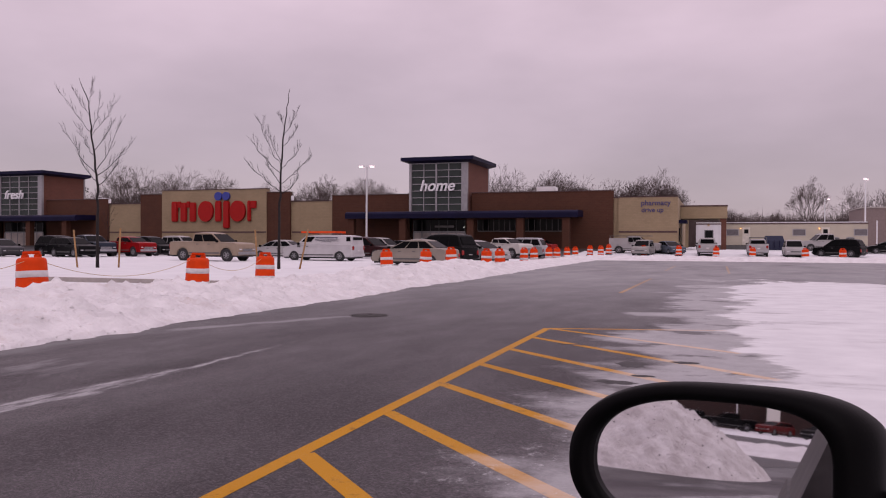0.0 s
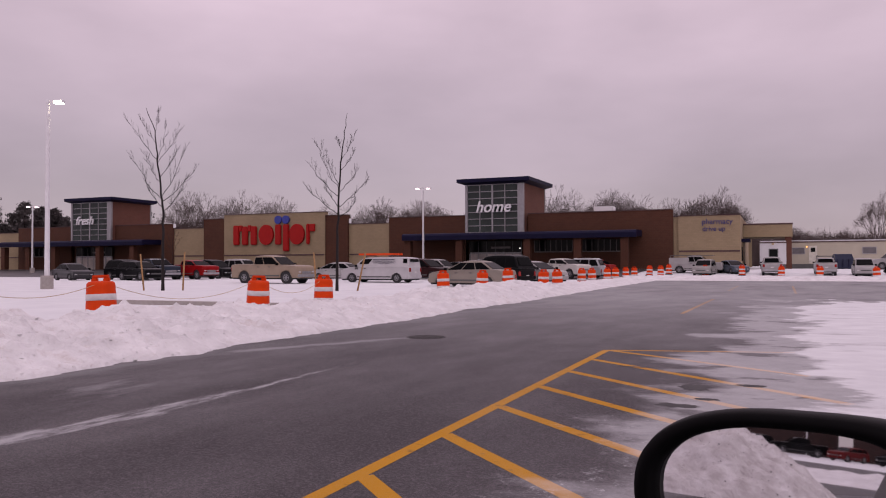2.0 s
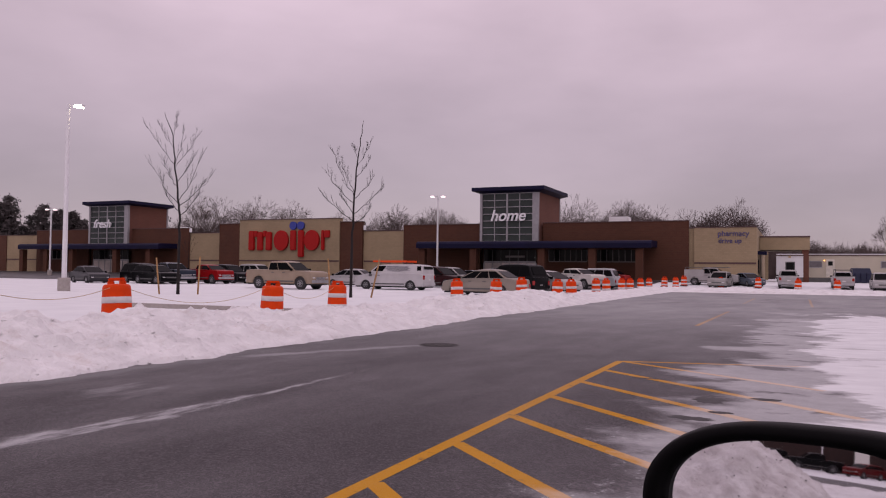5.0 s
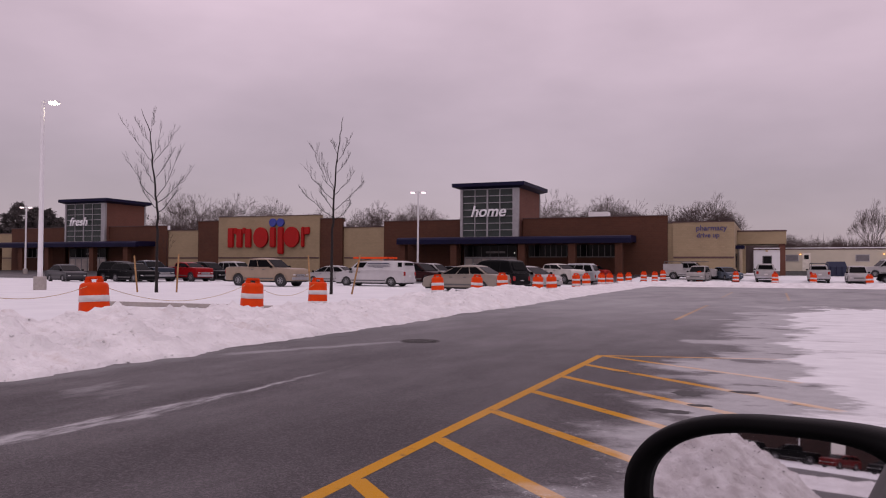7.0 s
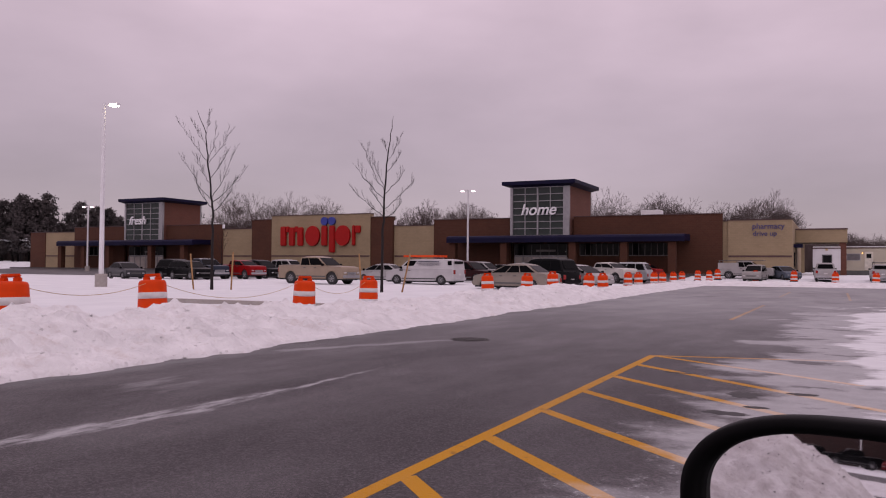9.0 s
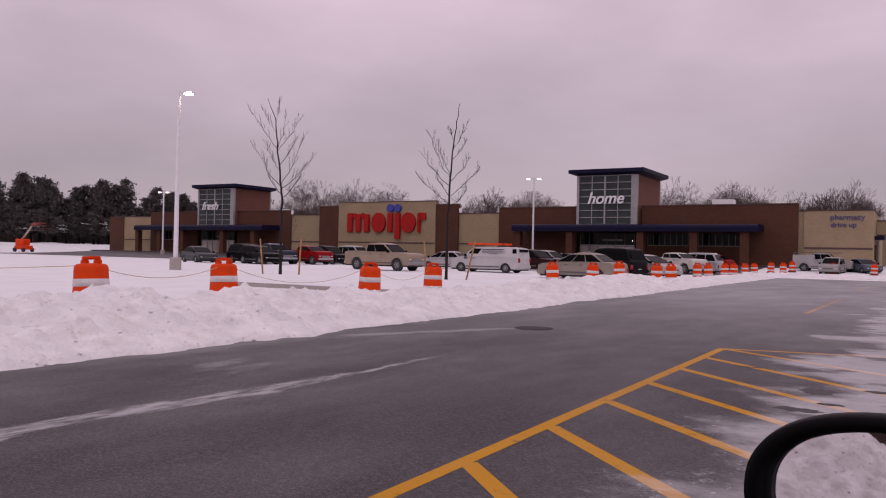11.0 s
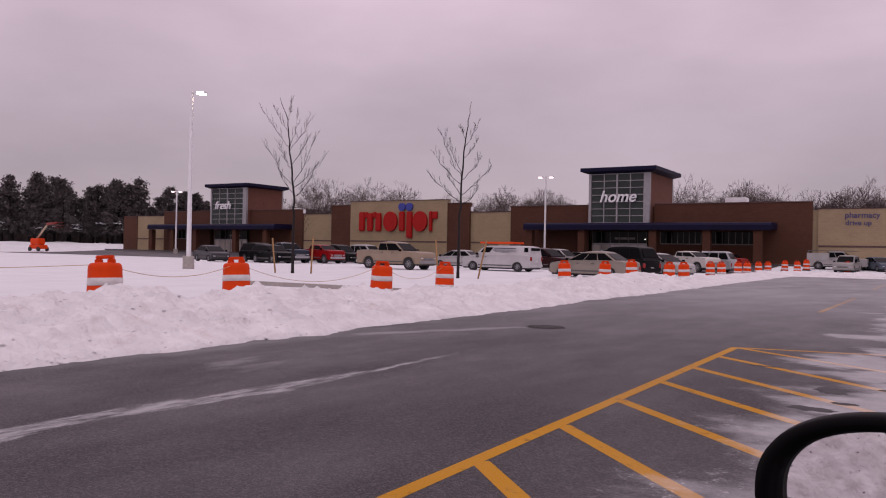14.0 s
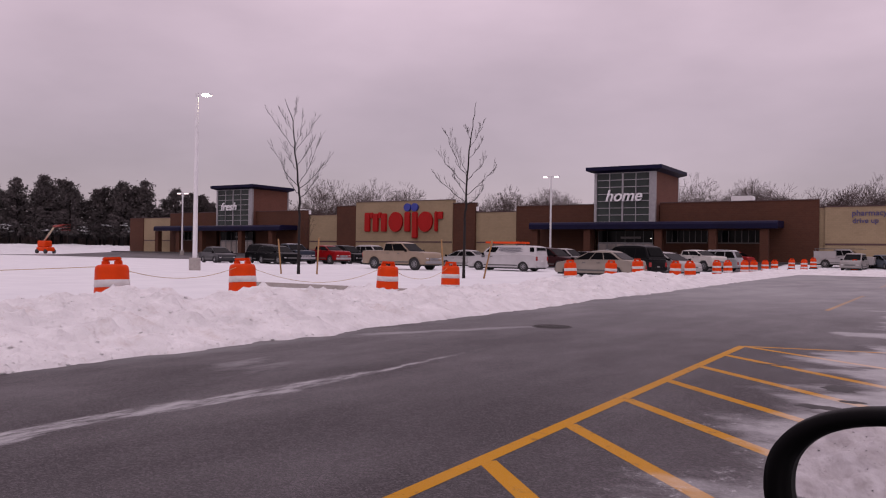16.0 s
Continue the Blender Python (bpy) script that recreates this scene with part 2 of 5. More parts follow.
    line = math_('MULTIPLY', math_('MULTIPLY', line, near), broken)
    # thin snow beside the bank, and a second streak towards the drain
    xe = math_('ADD', math_('ADD', sep.outputs["X"], 7.95), math_('MULTIPLY', math_('SUBTRACT', noise_(0.5, 4, (1, .4, 1)), 0.5), 3.0))
    side = math_('MULTIPLY', math_('SUBTRACT', 1.0, smooth_(xe, -0.2, 0.35), True), 0.14)
    run = math_('MULTIPLY', math_('SUBTRACT', sep.outputs["Y"], 9.4), 0.52)
    xl = math_('ABSOLUTE', math_('ADD', math_('SUBTRACT', math_('ADD', sep.outputs["X"], 7.7), run), math_('ADD', math_('MULTIPLY', wob, 0.8), math_('MULTIPLY', rag, 1.6))), 0.0)
    window = math_('MULTIPLY', smooth_(sep.outputs["Y"], 9.2, 9.9), math_('SUBTRACT', 1.0, smooth_(sep.outputs["Y"], 12.4, 13.4), True))
    l2 = math_('MULTIPLY', math_('SUBTRACT', 1.0, smooth_(xl, 0.05, 0.26), True), window)
    old = math_('MULTIPLY', smooth_(noise_(0.8, 6, (1, .35, 1), .65), 0.55, 0.68), math_('SUBTRACT', 1.0, smooth_(sep.outputs["X"], -6.3, -5.7), True))
    side = math_('MAXIMUM', side, math_('MAXIMUM', math_('MULTIPLY', l2, 0.26), math_('MULTIPLY', old, 0.22)))
    # snow field on the open side; the cross lane beyond is cleared
    far_y = math_('ADD', sep.outputs["Y"], math_('MULTIPLY', math_('SUBTRACT', noise_(0.2, 6, (1, 0.7, 1), 0.65), 0.5), 30.0))
    far = smooth_(far_y, 27.0, 46.0)
    bound = math_('ADD', 0.30, math_('MULTIPLY', far, 70.0))
    n1 = math_('MULTIPLY', math_('SUBTRACT', noise_(0.62, 7, (0.75, 1.0, 1), 0.62), 0.5), 4.2)
    xr = math_('ADD', math_('SUBTRACT', sep.outputs["X"], bound), n1)
    thin = math_('SUBTRACT', 1.0, math_('MULTIPLY', smooth_(noise_(0.75, 7, (0.55, 1.3, 1), 0.65), 0.55, 0.72), 0.42), True)
    field = math_('MULTIPLY', smooth_(xr, -0.22, 0.42), thin)
    damp = math_('SUBTRACT', 1.0, math_('MULTIPLY', smooth_(noise_(1.3, 6, (0.7, 1.0, 1), 0.6), 0.55, 0.64), 0.75), True)
    slush = math_('MULTIPLY', math_('MULTIPLY', smooth_(xr, -1.7, -0.9), math_('ADD', 0.27, math_('MULTIPLY', noise_(2.6, 8, (1, 1, 1), 0.8), 0.44))), damp)
    crust = math_('MULTIPLY', math_('MULTIPLY', smooth_(noise_(7, 8, (1, 0.8, 1), 0.85), 0.53, 0.64), smooth_(xr, -1.9, -1.3)), math_('SUBTRACT', 1.0, smooth_(sep.outputs["Y"], 5.5, 8.0), True))
    slush = math_('MAXIMUM', slush, math_('MULTIPLY', crust, 0.75))
    streak = math_('MULTIPLY', smooth_(noise_(0.5, 6, (0.7, 0.9, 1), 0.6), 0.56, 0.70), smooth_(sep.outputs["X"], -1.0, 2.5))
    field = math_('MAXIMUM', math_('MAXIMUM', field, slush), math_('MULTIPLY', streak, 0.6))
    # thin snow film; its growth with distance also paints in grazing sky sheen
    film_sheen = math_('MULTIPLY', math_('MULTIPLY', smooth_(sep.outputs["Y"], 5.5, 34.0), 0.34), smooth_(noise_(0.35, 6, (0.9, 0.35, 1), 0.62), 0.0, 0.62))
    field = math_('MAXIMUM', field, film_sheen)
    foot = math_('ADD', math_('ADD', sep.outputs["X"], 7.9), math_('MULTIPLY', math_('SUBTRACT', noise_(1.4, 5, (1, .5, 1)), 0.5), 0.7))
    wet_edge = math_('MULTIPLY', math_('SUBTRACT', 1.0, smooth_(foot, 0.0, 0.34), True), 0.75)
    base = mix_(wet_edge, base, (0.012, 0.011, 0.012, 1))
    cover = math_('MAXIMUM', math_('MAXIMUM', math_('MULTIPLY', line, 0.5), side), field, True)
    if painted:
        cover = math_('MULTIPLY', cover, 0.95, True)
    snowc = ramp_(noise_(1.5, 6), 0.3, 0.7, (0.64, 0.65, 0.67, 1), (0.77, 0.785, 0.80, 1))
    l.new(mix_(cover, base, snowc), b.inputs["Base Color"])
    wet = ramp_(noise_(0.8, 4, (1, .4, 1)), 0.35, 0.65, (0.40, 0.40, 0.40, 1), (0.60, 0.60, 0.60, 1))
    l.new(mix_(cover, wet, (0.7, 0.7, 0.7, 1)), b.inputs["Roughness"])
    b.inputs["Specular IOR Level"].default_value = 0.10 if painted else 0.34
    bu = n.new("ShaderNodeBump")
    bu.inputs["Strength"].default_value, bu.inputs["Distance"].default_value = 0.35, 0.01
    l.new(math_('ADD', grain, math_('MULTIPLY', cover, 3.0)), bu.inputs["Height"])
    l.new(bu.outputs[0], b.inputs["Normal"])
    return m


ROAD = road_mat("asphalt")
YELLOW = road_mat("yellow_paint", True)


# ---- mesh helpers ----
def box(bm, x0, x1, y0, y1, z0, z1):
    v = [bm.verts.new((x, y, z)) for z in (z0, z1) for x, y in ((x0, y0), (x1, y0), (x1, y1), (x0, y1))]
    for f in ((3, 2, 1, 0), (4, 5, 6, 7), (0, 1, 5, 4), (1, 2, 6, 5), (2, 3, 7, 6), (3, 0, 4, 7)):
        bm.faces.new([v[i] for i in f])
    return v


def tube(bm, p0, p1, r0, r1, n=8, caps=True):
    p0, p1 = Vector(p0), Vector(p1)
    d = (p1 - p0).normalized()
    a = d.orthogonal().normalized()
    b = d.cross(a)
    rings = []
    for p, r in ((p0, r0), (p1, r1)):
        rings.append([bm.verts.new(p + a * r * math.cos(t) + b * r * math.sin(t)) for t in [2 * math.pi * i / n for i in range(n)]])
    for i in range(n):
        f = bm.faces.new((rings[0][i], rings[0][(i + 1) % n], rings[1][(i + 1) % n], rings[1][i]))
        f.smooth = n > 5
    if caps:
        bm.faces.new(rings[0][::-1])
        bm.faces.new(rings[1])


def lathe(bm, prof, n=24, smooth=True):
    """prof: (radius, z) from bottom to top."""
    rings = [[bm.verts.new((r * math.cos(2 * math.pi * i / n), r * math.sin(2 * math.pi * i / n), z)) for i in range(n)] for r, z in prof]
    for a, b in zip(rings, rings[1:]):
        for i in range(n):
            bm.faces.new((a[i], a[(i + 1) % n], b[(i + 1) % n], b[i])).smooth = smooth
    bm.faces.new(rings[0][::-1])
    bm.faces.new(rings[-1])


def loft(bm, sections, close=True):
    rings = [[bm.verts.new(p) for p in s] for s in sections]
    for a, b in zip(rings, rings[1:]):
        for i in range(len(a)):
            j = (i + 1) % len(a)
            bm.faces.new((a[i], a[j], b[j], b[i]))
    if close:
        bm.faces.new(rings[0][::-1])
        bm.faces.new(rings[-1])


def bevel(bm, w, seg=2):
    bmesh.ops.bevel(bm, geom=bm.edges[:], offset=w, segments=seg, affect='EDGES', clamp_overlap=True)


def part(name, bm, material, parent=None, label=""):
    bmesh.ops.recalc_face_normals(bm, faces=bm.faces[:])
    me = bpy.data.meshes.new(name)
    bm.to_mesh(me)
    bm.free()
    me.materials.append(material)
    ob = new(name, me)
    if parent:
        ob.parent = parent
    if label:
        ob["label"] = label
    return ob


def soften(ob, degrees=38):
    """Smooth shading, with the sharper edges kept."""
    ob.data.polygons.foreach_set("use_smooth", [True] * len(ob.data.polygons))
    ob.data.set_sharp_from_angle(angle=radians(degrees))
    return ob


def slab(name, x0, x1, y0, y1, z0, z1, material, parent=None, label="", bev=0.0):
    bm = bmesh.new()
    box(bm, x0, x1, y0, y1, z0, z1)
    if bev:
        bevel(bm, bev)
    return part(name, bm, material, parent, label)


def thing(name, m, label, category, group="", kind=""):
    ob = new(name)
    ob.matrix_basis = m
    return tagged(ob, label, category, group, kind)


def gz(y):
    """Height of the lot, which rises a little towards the store."""
    t = min(1, max(0, (y - 72) / 23))
    return 0.7 * t * t * (3 - 2 * t)


def fbm(x, y, z=0.0, octaves=4):
    s, a = 0.0, 1.0
    for i in range(octaves):
        s += a * noise.noise((x, y, z + 7 * i))
        x, y, a = x * 2.03, y * 2.03, a * 0.5
    return s


# ---- ground ----
def sheet(name, xs, ys, height, material, label, category):
    verts = [(x, y, height(x, y)) for y in ys for x in xs]
    nx = len(xs)
    faces = [(j * nx + i, j * nx + i + 1, (j + 1) * nx + i + 1, (j + 1) * nx + i) for j in range(len(ys) - 1) for i in range(nx - 1)]
    me = bpy.data.meshes.new(name)
    me.from_pydata(verts, [], faces)
    me.polygons.foreach_set("use_smooth", [True] * len(faces))
    me.materials.append(material)
    return tagged(new(name, me), label, category, kind="structure")


def steps(a, b, d):
    n = max(1, round((b - a) / d))
    return [a + (b - a) * i / n for i in range(n + 1)]


gx = [-3000, -1200, -500] + steps(-250, -60, 10) + steps(-58, -14, 1.0) + steps(-13, 60, 4)[0:] + [120, 250, 500, 1200, 3000]
gy = [-3000, -1200, -400, -150, -60] + steps(-40, 0, 4) + steps(2, 60, 1.0) + steps(64, 120, 4) + [160, 250, 500, 1200, 3000]
sheet("ground", gx, gy, lambda x, y: gz(y) - 0.02 + (0.05 * (1 + fbm(x * .25, y * .25)) if x < -13.5 and -60 < x and 2 < y < 62 else 0),
      SNOW, "flat snow-covered ground of the parking lot", "ground")
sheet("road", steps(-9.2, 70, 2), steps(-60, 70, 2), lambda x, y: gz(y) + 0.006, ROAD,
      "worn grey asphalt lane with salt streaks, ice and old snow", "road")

sheet("store_lane", steps(-125, -13.5, 4), steps(66, 88.6, 2), lambda x, y: gz(y) + 0.012, mat("wet_asphalt", (.03, .027, .029), .5, scale=.25, color2=(.085, .08, .085)),
      "wet dark asphalt lane before the store", "road")


def bank_top(y):
    pts = ((-60, .6), (4, .54), (9, .46), (12, .43), (14.5, .34), (20, .32), (24, .43), (28, .50), (34, .53), (37, .24), (50, .19), (72, .2))
    for (a, ha), (b, hb) in zip(pts, pts[1:]):
        if a <= y <= b:
            return ha + (hb - ha) * (y - a) / (b - a)
    return 0.3


def bank(name, xs, ys, height, label):
    return sheet(name, xs, ys, height, PILE, label, "snow bank")


def bank_h(x, y):
    edge = -7.98 - 0.015 * max(0, y - 12) + 0.28 * fbm(y * .5, 3.1) + .1 * fbm(y * 2.2, 5.3)
    u = (edge - x) / 2.3
    w = 1.25 + 0.3 * fbm(y * .3, 9.0)
    if u <= 0:
        return -0.05 + gz(y)
    up = min(1, u) ** 0.62
    down = max(0.0, 1 - max(0, u - 1) / w)
    down = down * down * (3 - 2 * down)
    h = bank_top(y) * (1 + .30 * fbm(x * .55, y * .4, 2.0, 2)) * up * down
    lump = (.12 * fbm(x * 1.1, y * 1.1, 4.0, 4) + .13 * max(0, fbm(x * 3.0, y * 3.4, 1.0, 2)) + .03 * max(0, .25 - abs(fbm(x * 2.1, y * 2.1, 8.0, 2))) + .085 * fbm(x * 5.2, y * 5.2, 6.0, 3)) * min(1, u * 4) * min(1, down * 3) * min(1, bank_top(y) / .36)
    # snow heaped against the first two drums
    heap = .22 * math.exp(-((x + 11.35) / .7) ** 2) * sum(math.exp(-((y - q) / .9) ** 2) for q in (7.9, 10.8))
    return gz(y) + h + lump + heap - 0.06 * (1 - down)


bank("snow_bank", steps(-14.6, -7.4, 0.075), steps(2.5, 26, 0.075), bank_h, "rough bank of ploughed snow along the lane")
bank("snow_bank", steps(-14.6, -7.4, 0.2), steps(26, 72, 0.25), bank_h, "rough bank of ploughed snow along the lane")


def cross_h(x, y):
    u = (y - 62.8 - 0.5 * fbm(x * .3, 1.7)) / 1.6
    if u <= 0 or u >= 3.2:
        return gz(y) - 0.06
    s = math.sin(math.pi * min(1, u / 3.2)) ** 0.7
    return gz(y) + (0.34 + .12 * fbm(x * .5, y * .5, 3)) * s + .07 * fbm(x * 1.7, y * 1.7, 2)


def clods(name, n, spot, r0, r1, seed, label):
    """Loose lumps of snow, each an uneven eight-sided stone shape."""
    rng = random.Random(seed)
    verts, faces = [], []
    for i in range(n):
        x, y, z = spot(rng)
        r = r0 + (r1 - r0) * rng.random() ** 3
        b = len(verts)
        for d in ((1, 0, 0), (0, 1, 0), (-1, 0, 0), (0, -1, 0), (0, 0, 1), (0, 0, -1), (.7, .7, .4), (-.7, .7, .5), (-.7, -.7, .4), (.7, -.7, .5)):
            k = r * rng.uniform(.65, 1.2)
            verts.append((x + d[0] * k, y + d[1] * k, z + d[2] * k * .8))
        for f in ((0, 6, 4), (6, 1, 4), (1, 7, 4), (7, 2, 4), (2, 8, 4), (8, 3, 4), (3, 9, 4), (9, 0, 4), (0, 1, 6), (1, 2, 7), (2, 3, 8), (3, 0, 9), (1, 0, 5), (2, 1, 5), (3, 2, 5), (0, 3, 5)):
            faces.append(tuple(b + q for q in f))
    me = bpy.data.meshes.new(name)
    me.from_pydata(verts, [], faces)
    me.polygons.foreach_set("use_smooth", [True] * len(faces))
    me.materials.append(SNOW)
    return tagged(new(name, me), label, "snow", kind="stuff")


def on_bank(rng):
    y = 3 + 42 * rng.random() ** 1.5
    x = -7.95 - 2.4 * rng.random() ** 1.8
    return x, y, bank_h(x, y) - .02


clods("snow_clods", 4200, on_bank, .008, .042, 12, "loose clods of ploughed snow on the bank").data.materials[0] = PILE
bank("snow_bank", steps(-11.5, 55, 0.3), steps(62.0, 68.6, 0.25), cross_h, "low snow bank across the far end of the lane")


# ---- painted markings ----
def stripe(pts, w, label, z=0.0074):
    bm = bmesh.new()
    for (x0, y0), (x1, y1) in zip(pts, pts[1:]):
        d = Vector((x1 - x0, y1 - y0)).normalized() * (w / 2)
        q = [(x0 + d.y, y0 - d.x), (x1 + d.y, y1 - d.x), (x1 - d.y, y1 + d.x), (x0 - d.y, y0 + d.x)]
        n = max(1, int(math.hypot(x1 - x0, y1 - y0) / 3))
        for i in range(n):
            a, c = i / n, (i + 1) / n
            ring = []
            for t, (p, r) in ((a, (0, 1)), (c, (0, 1)), (c, (3, 2)), (a, (3, 2))):
                x, y = q[p][0] + (q[r][0] - q[p][0]) * t, q[p][1] + (q[r][1] - q[p][1]) * t
                ring.append(bm.verts.new((x, y, gz(y) + z)))
            bm.faces.new(ring)
    return tagged(part("road_marking", bm, YELLOW), label, "road marking", "yellow markings", "structure")


LX = -2.39
stripe([(LX - .01, 1.2), (LX, 11.87)], 0.112, "worn yellow edge line painted on asphalt")
for i, slope in enumerate((.97, .97, .96, .92, .92, .90, .86)):
    y = 2.96 + 1.278 * i
    stripe([(LX + .03, y + .03), (LX + 3.0, y + .03 - 2.97 * slope)], 0.125, "worn yellow diagonal hatch line painted on asphalt", 0.0069)
stripe([(LX + .02, 11.86), (LX + 2.6, 12.52)], 0.10, "worn yellow end line painted on asphalt", 0.0062)
stripe([(LX + .04, 11.84), (LX + 2.7, 9.95)], 0.11, "worn yellow diagonal hatch line painted on asphalt", 0.0069)
stripe([(-2.32, 21.2), (-2.2, 30.4)], 0.11, "yellow lane dash painted on asphalt")
stripe([(-2.2, 39.5), (-2.15, 49)], 0.11, "yellow lane dash painted on asphalt")
stripe([(.68, 37.0), (.74, 49.5)], 0.11, "yellow lane dash painted on asphalt")


# ---- the store ----
store = thing("store_building", pose(0, 0, 0), "long brown-brick and beige retail store with two glazed entrance towers", "building")
FY, G0 = 92.0, 0.55


def wall(x0, x1, h, material, y0=FY, y1=FY + 0.4, label=""):
    w = slab("wall", x0, x1, y0, y1, G0, h, material, store, label)
    slab("coping", x0 - .06, x1 + .06, y0 - .07, y1 + .02, h + .003, h + .09, COPING, w, "dark metal coping")
    return w


wall(-127.2, -123.3, 6.75, BRICK, label="brown brick wall")
wall(-123.3, -115.9, 6.75, BEIGE, FY + .12, label="beige block wall")
wall(-115.9, -103.95, 7.5, BRICK, label="brown brick wall")
wall(-94.6, -83.05, 7.5, BRICK, label="brown brick wall")
wall(-103.95, -94.6, 7.2, BRICK, FY + .6, FY + 1, label="brown brick wall")
wall(-83.05, -77.2, 6.75, BEIGE, FY + .12, label="beige block wall")
wall(-77.2, -73.4, 8.0, BRICK, FY - .3, label="brown brick pier")
wall(-73.4, -56.55, 8.5, BEIGE, FY - .45, label="beige sign wall")
wall(-56.55, -53.1, 8.0, BRICK, FY - .3, label="brown brick pier")
wall(-53.1, -47.0, 6.75, BEIGE, FY + .12, label="beige block wall")
wall(-47.0, -36.15, 7.45, BRICK, label="brown brick wall")
wall(-36.15, -28.0, 7.2, BRICK, FY + .6, FY + 1, label="brown brick wall")
wall(-28.0, -10.92, 7.45, BRICK, label="brown brick wall")
wall(-10.92, -10.35, 6.6, BEIGE, FY + .25, label="beige block wall")
wall(-10.35, -3.8, 6.65, BEIGE, FY - .05, label="beige block wall of the pharmacy")
slab("wall", -4.2, -3.81, FY + .36, 118, G0, 6.65, BEIGE, store, "beige block side wall")
slab("wall", -127.2, -126.8, FY + .41, 150, G0, 6.7, BRICK, store, "brown brick end wall")
slab("wall", -126.7, -4.3, 149.6, 150, G0, 6.7, BEIGE, store, "beige rear wall")
slab("roof", -126.7, -4.3, FY + 1.1, 149.5, 6.2, 6.4, CONCRETE, store, "flat roof")
for x0, x1, y in ((-73.35, -56.6, FY - .45), (-10.3, -3.85, FY - .05), (-83, -77.25, FY + .12), (-53, -47.1, FY + .12), (-123.2, -116, FY + .12)):
    slab("string_course", x0, x1, y - .05, y - .003, 2.62, 2.80, COPING, store, "dark string course")
# drive-up canopy
slab("drive_up_canopy", -3.78, 1.55, 99.0, 106.0, 4.4, 5.85, BEIGE, store, "beige drive-up canopy")
slab("drive_up_coping", -3.78, 1.6, 98.93, 106.0, 5.853, 6.0, COPING, store)
slab("canopy_post", 0.75, 1.45, 99.3, 100, G0, 4.39, BRICK_T, store, "brick post")
slab("canopy_post", 0.75, 1.45, 105, 105.7, G0, 4.39, BRICK_T, store, "brick post")
slab("drive_up_window", -3.80, -3.72, 95.0, 97.0, 1.6, 3.2, DGLASS, store, "dark drive-up window")
slab("awning", -3.8, -2.9, 94.4, 97.6, 3.75, 4.1, NAVY, store, "small navy awning over the drive-up window")
# roof units
for x, y, w in ((-21.5, 105, 2.6), (-62, 120, 3), (-88.5, 96, 1.0)):
    slab("roof_unit", x - w / 2, x + w / 2, y, y + 2, 6.41, 9.05 if y == 105 else 8.0, STEEL_W, store, "pale roof unit", 0.08)
for x in (-52.9, -82.9):
    slab("downpipe_head", x, x + .25, FY - .28, FY - .02, 6.9, 7.5, WHITE_SIGN, store, "white scupper box")


def lettering(text, x0, x1, z0, y, depth, material, shear, owner, label):
    c = bpy.data.curves.new("sign_letters", 'FONT')
    c.body, c.shear, c.extrude, c.size, c.offset = text, shear, depth / 2, 1.0, 0.012
    tmp = bpy.data.objects.new("tmp", c)
    scene.collection.objects.link(tmp)
    dg = bpy.context.evaluated_depsgraph_get()
    me = bpy.data.meshes.new_from_object(tmp.evaluated_get(dg))
    bpy.data.objects.remove(tmp)
    xs = [v.co.x for v in me.vertices]
    s = (x1 - x0) / (max(xs) - min(xs))
    x_min = min(xs)
    for v in me.vertices:
        v.co = Vector((x0 + (v.co.x - x_min) * s, y - v.co.z, z0 + v.co.y * s))
    # one object for each letter: islands whose widths overlap belong together
    bm = bmesh.new()
    bm.from_mesh(me)
    seen, groups = set(), []
    for v in bm.verts:
        if v in seen:
            continue
        stack, isle = [v], set()
        while stack:
            q = stack.pop()
            if q not in isle:
                isle.add(q)
                stack += [ed.other_vert(q) for ed in q.link_edges]
        seen |= isle
        lo, hi = min(q.co.x for q in isle), max(q.co.x for q in isle)
        for g in groups:
            if min(hi, g[1]) - max(lo, g[0]) > .6 * min(hi - lo, g[1] - g[0]):
                g[2] |= isle
                g[0], g[1] = min(lo, g[0]), max(hi, g[1])
                break
        else:
            groups.append([lo, hi, isle])
    for lo, hi, isle in groups:
        one = bmesh.new()
        table = {q: one.verts.new(q.co) for q in isle}
        for f in bm.faces:
            if f.verts[0] in isle:
                one.faces.new([table[q] for q in f.verts])
        part("sign_letter", one, material, owner, label)
    bm.free()


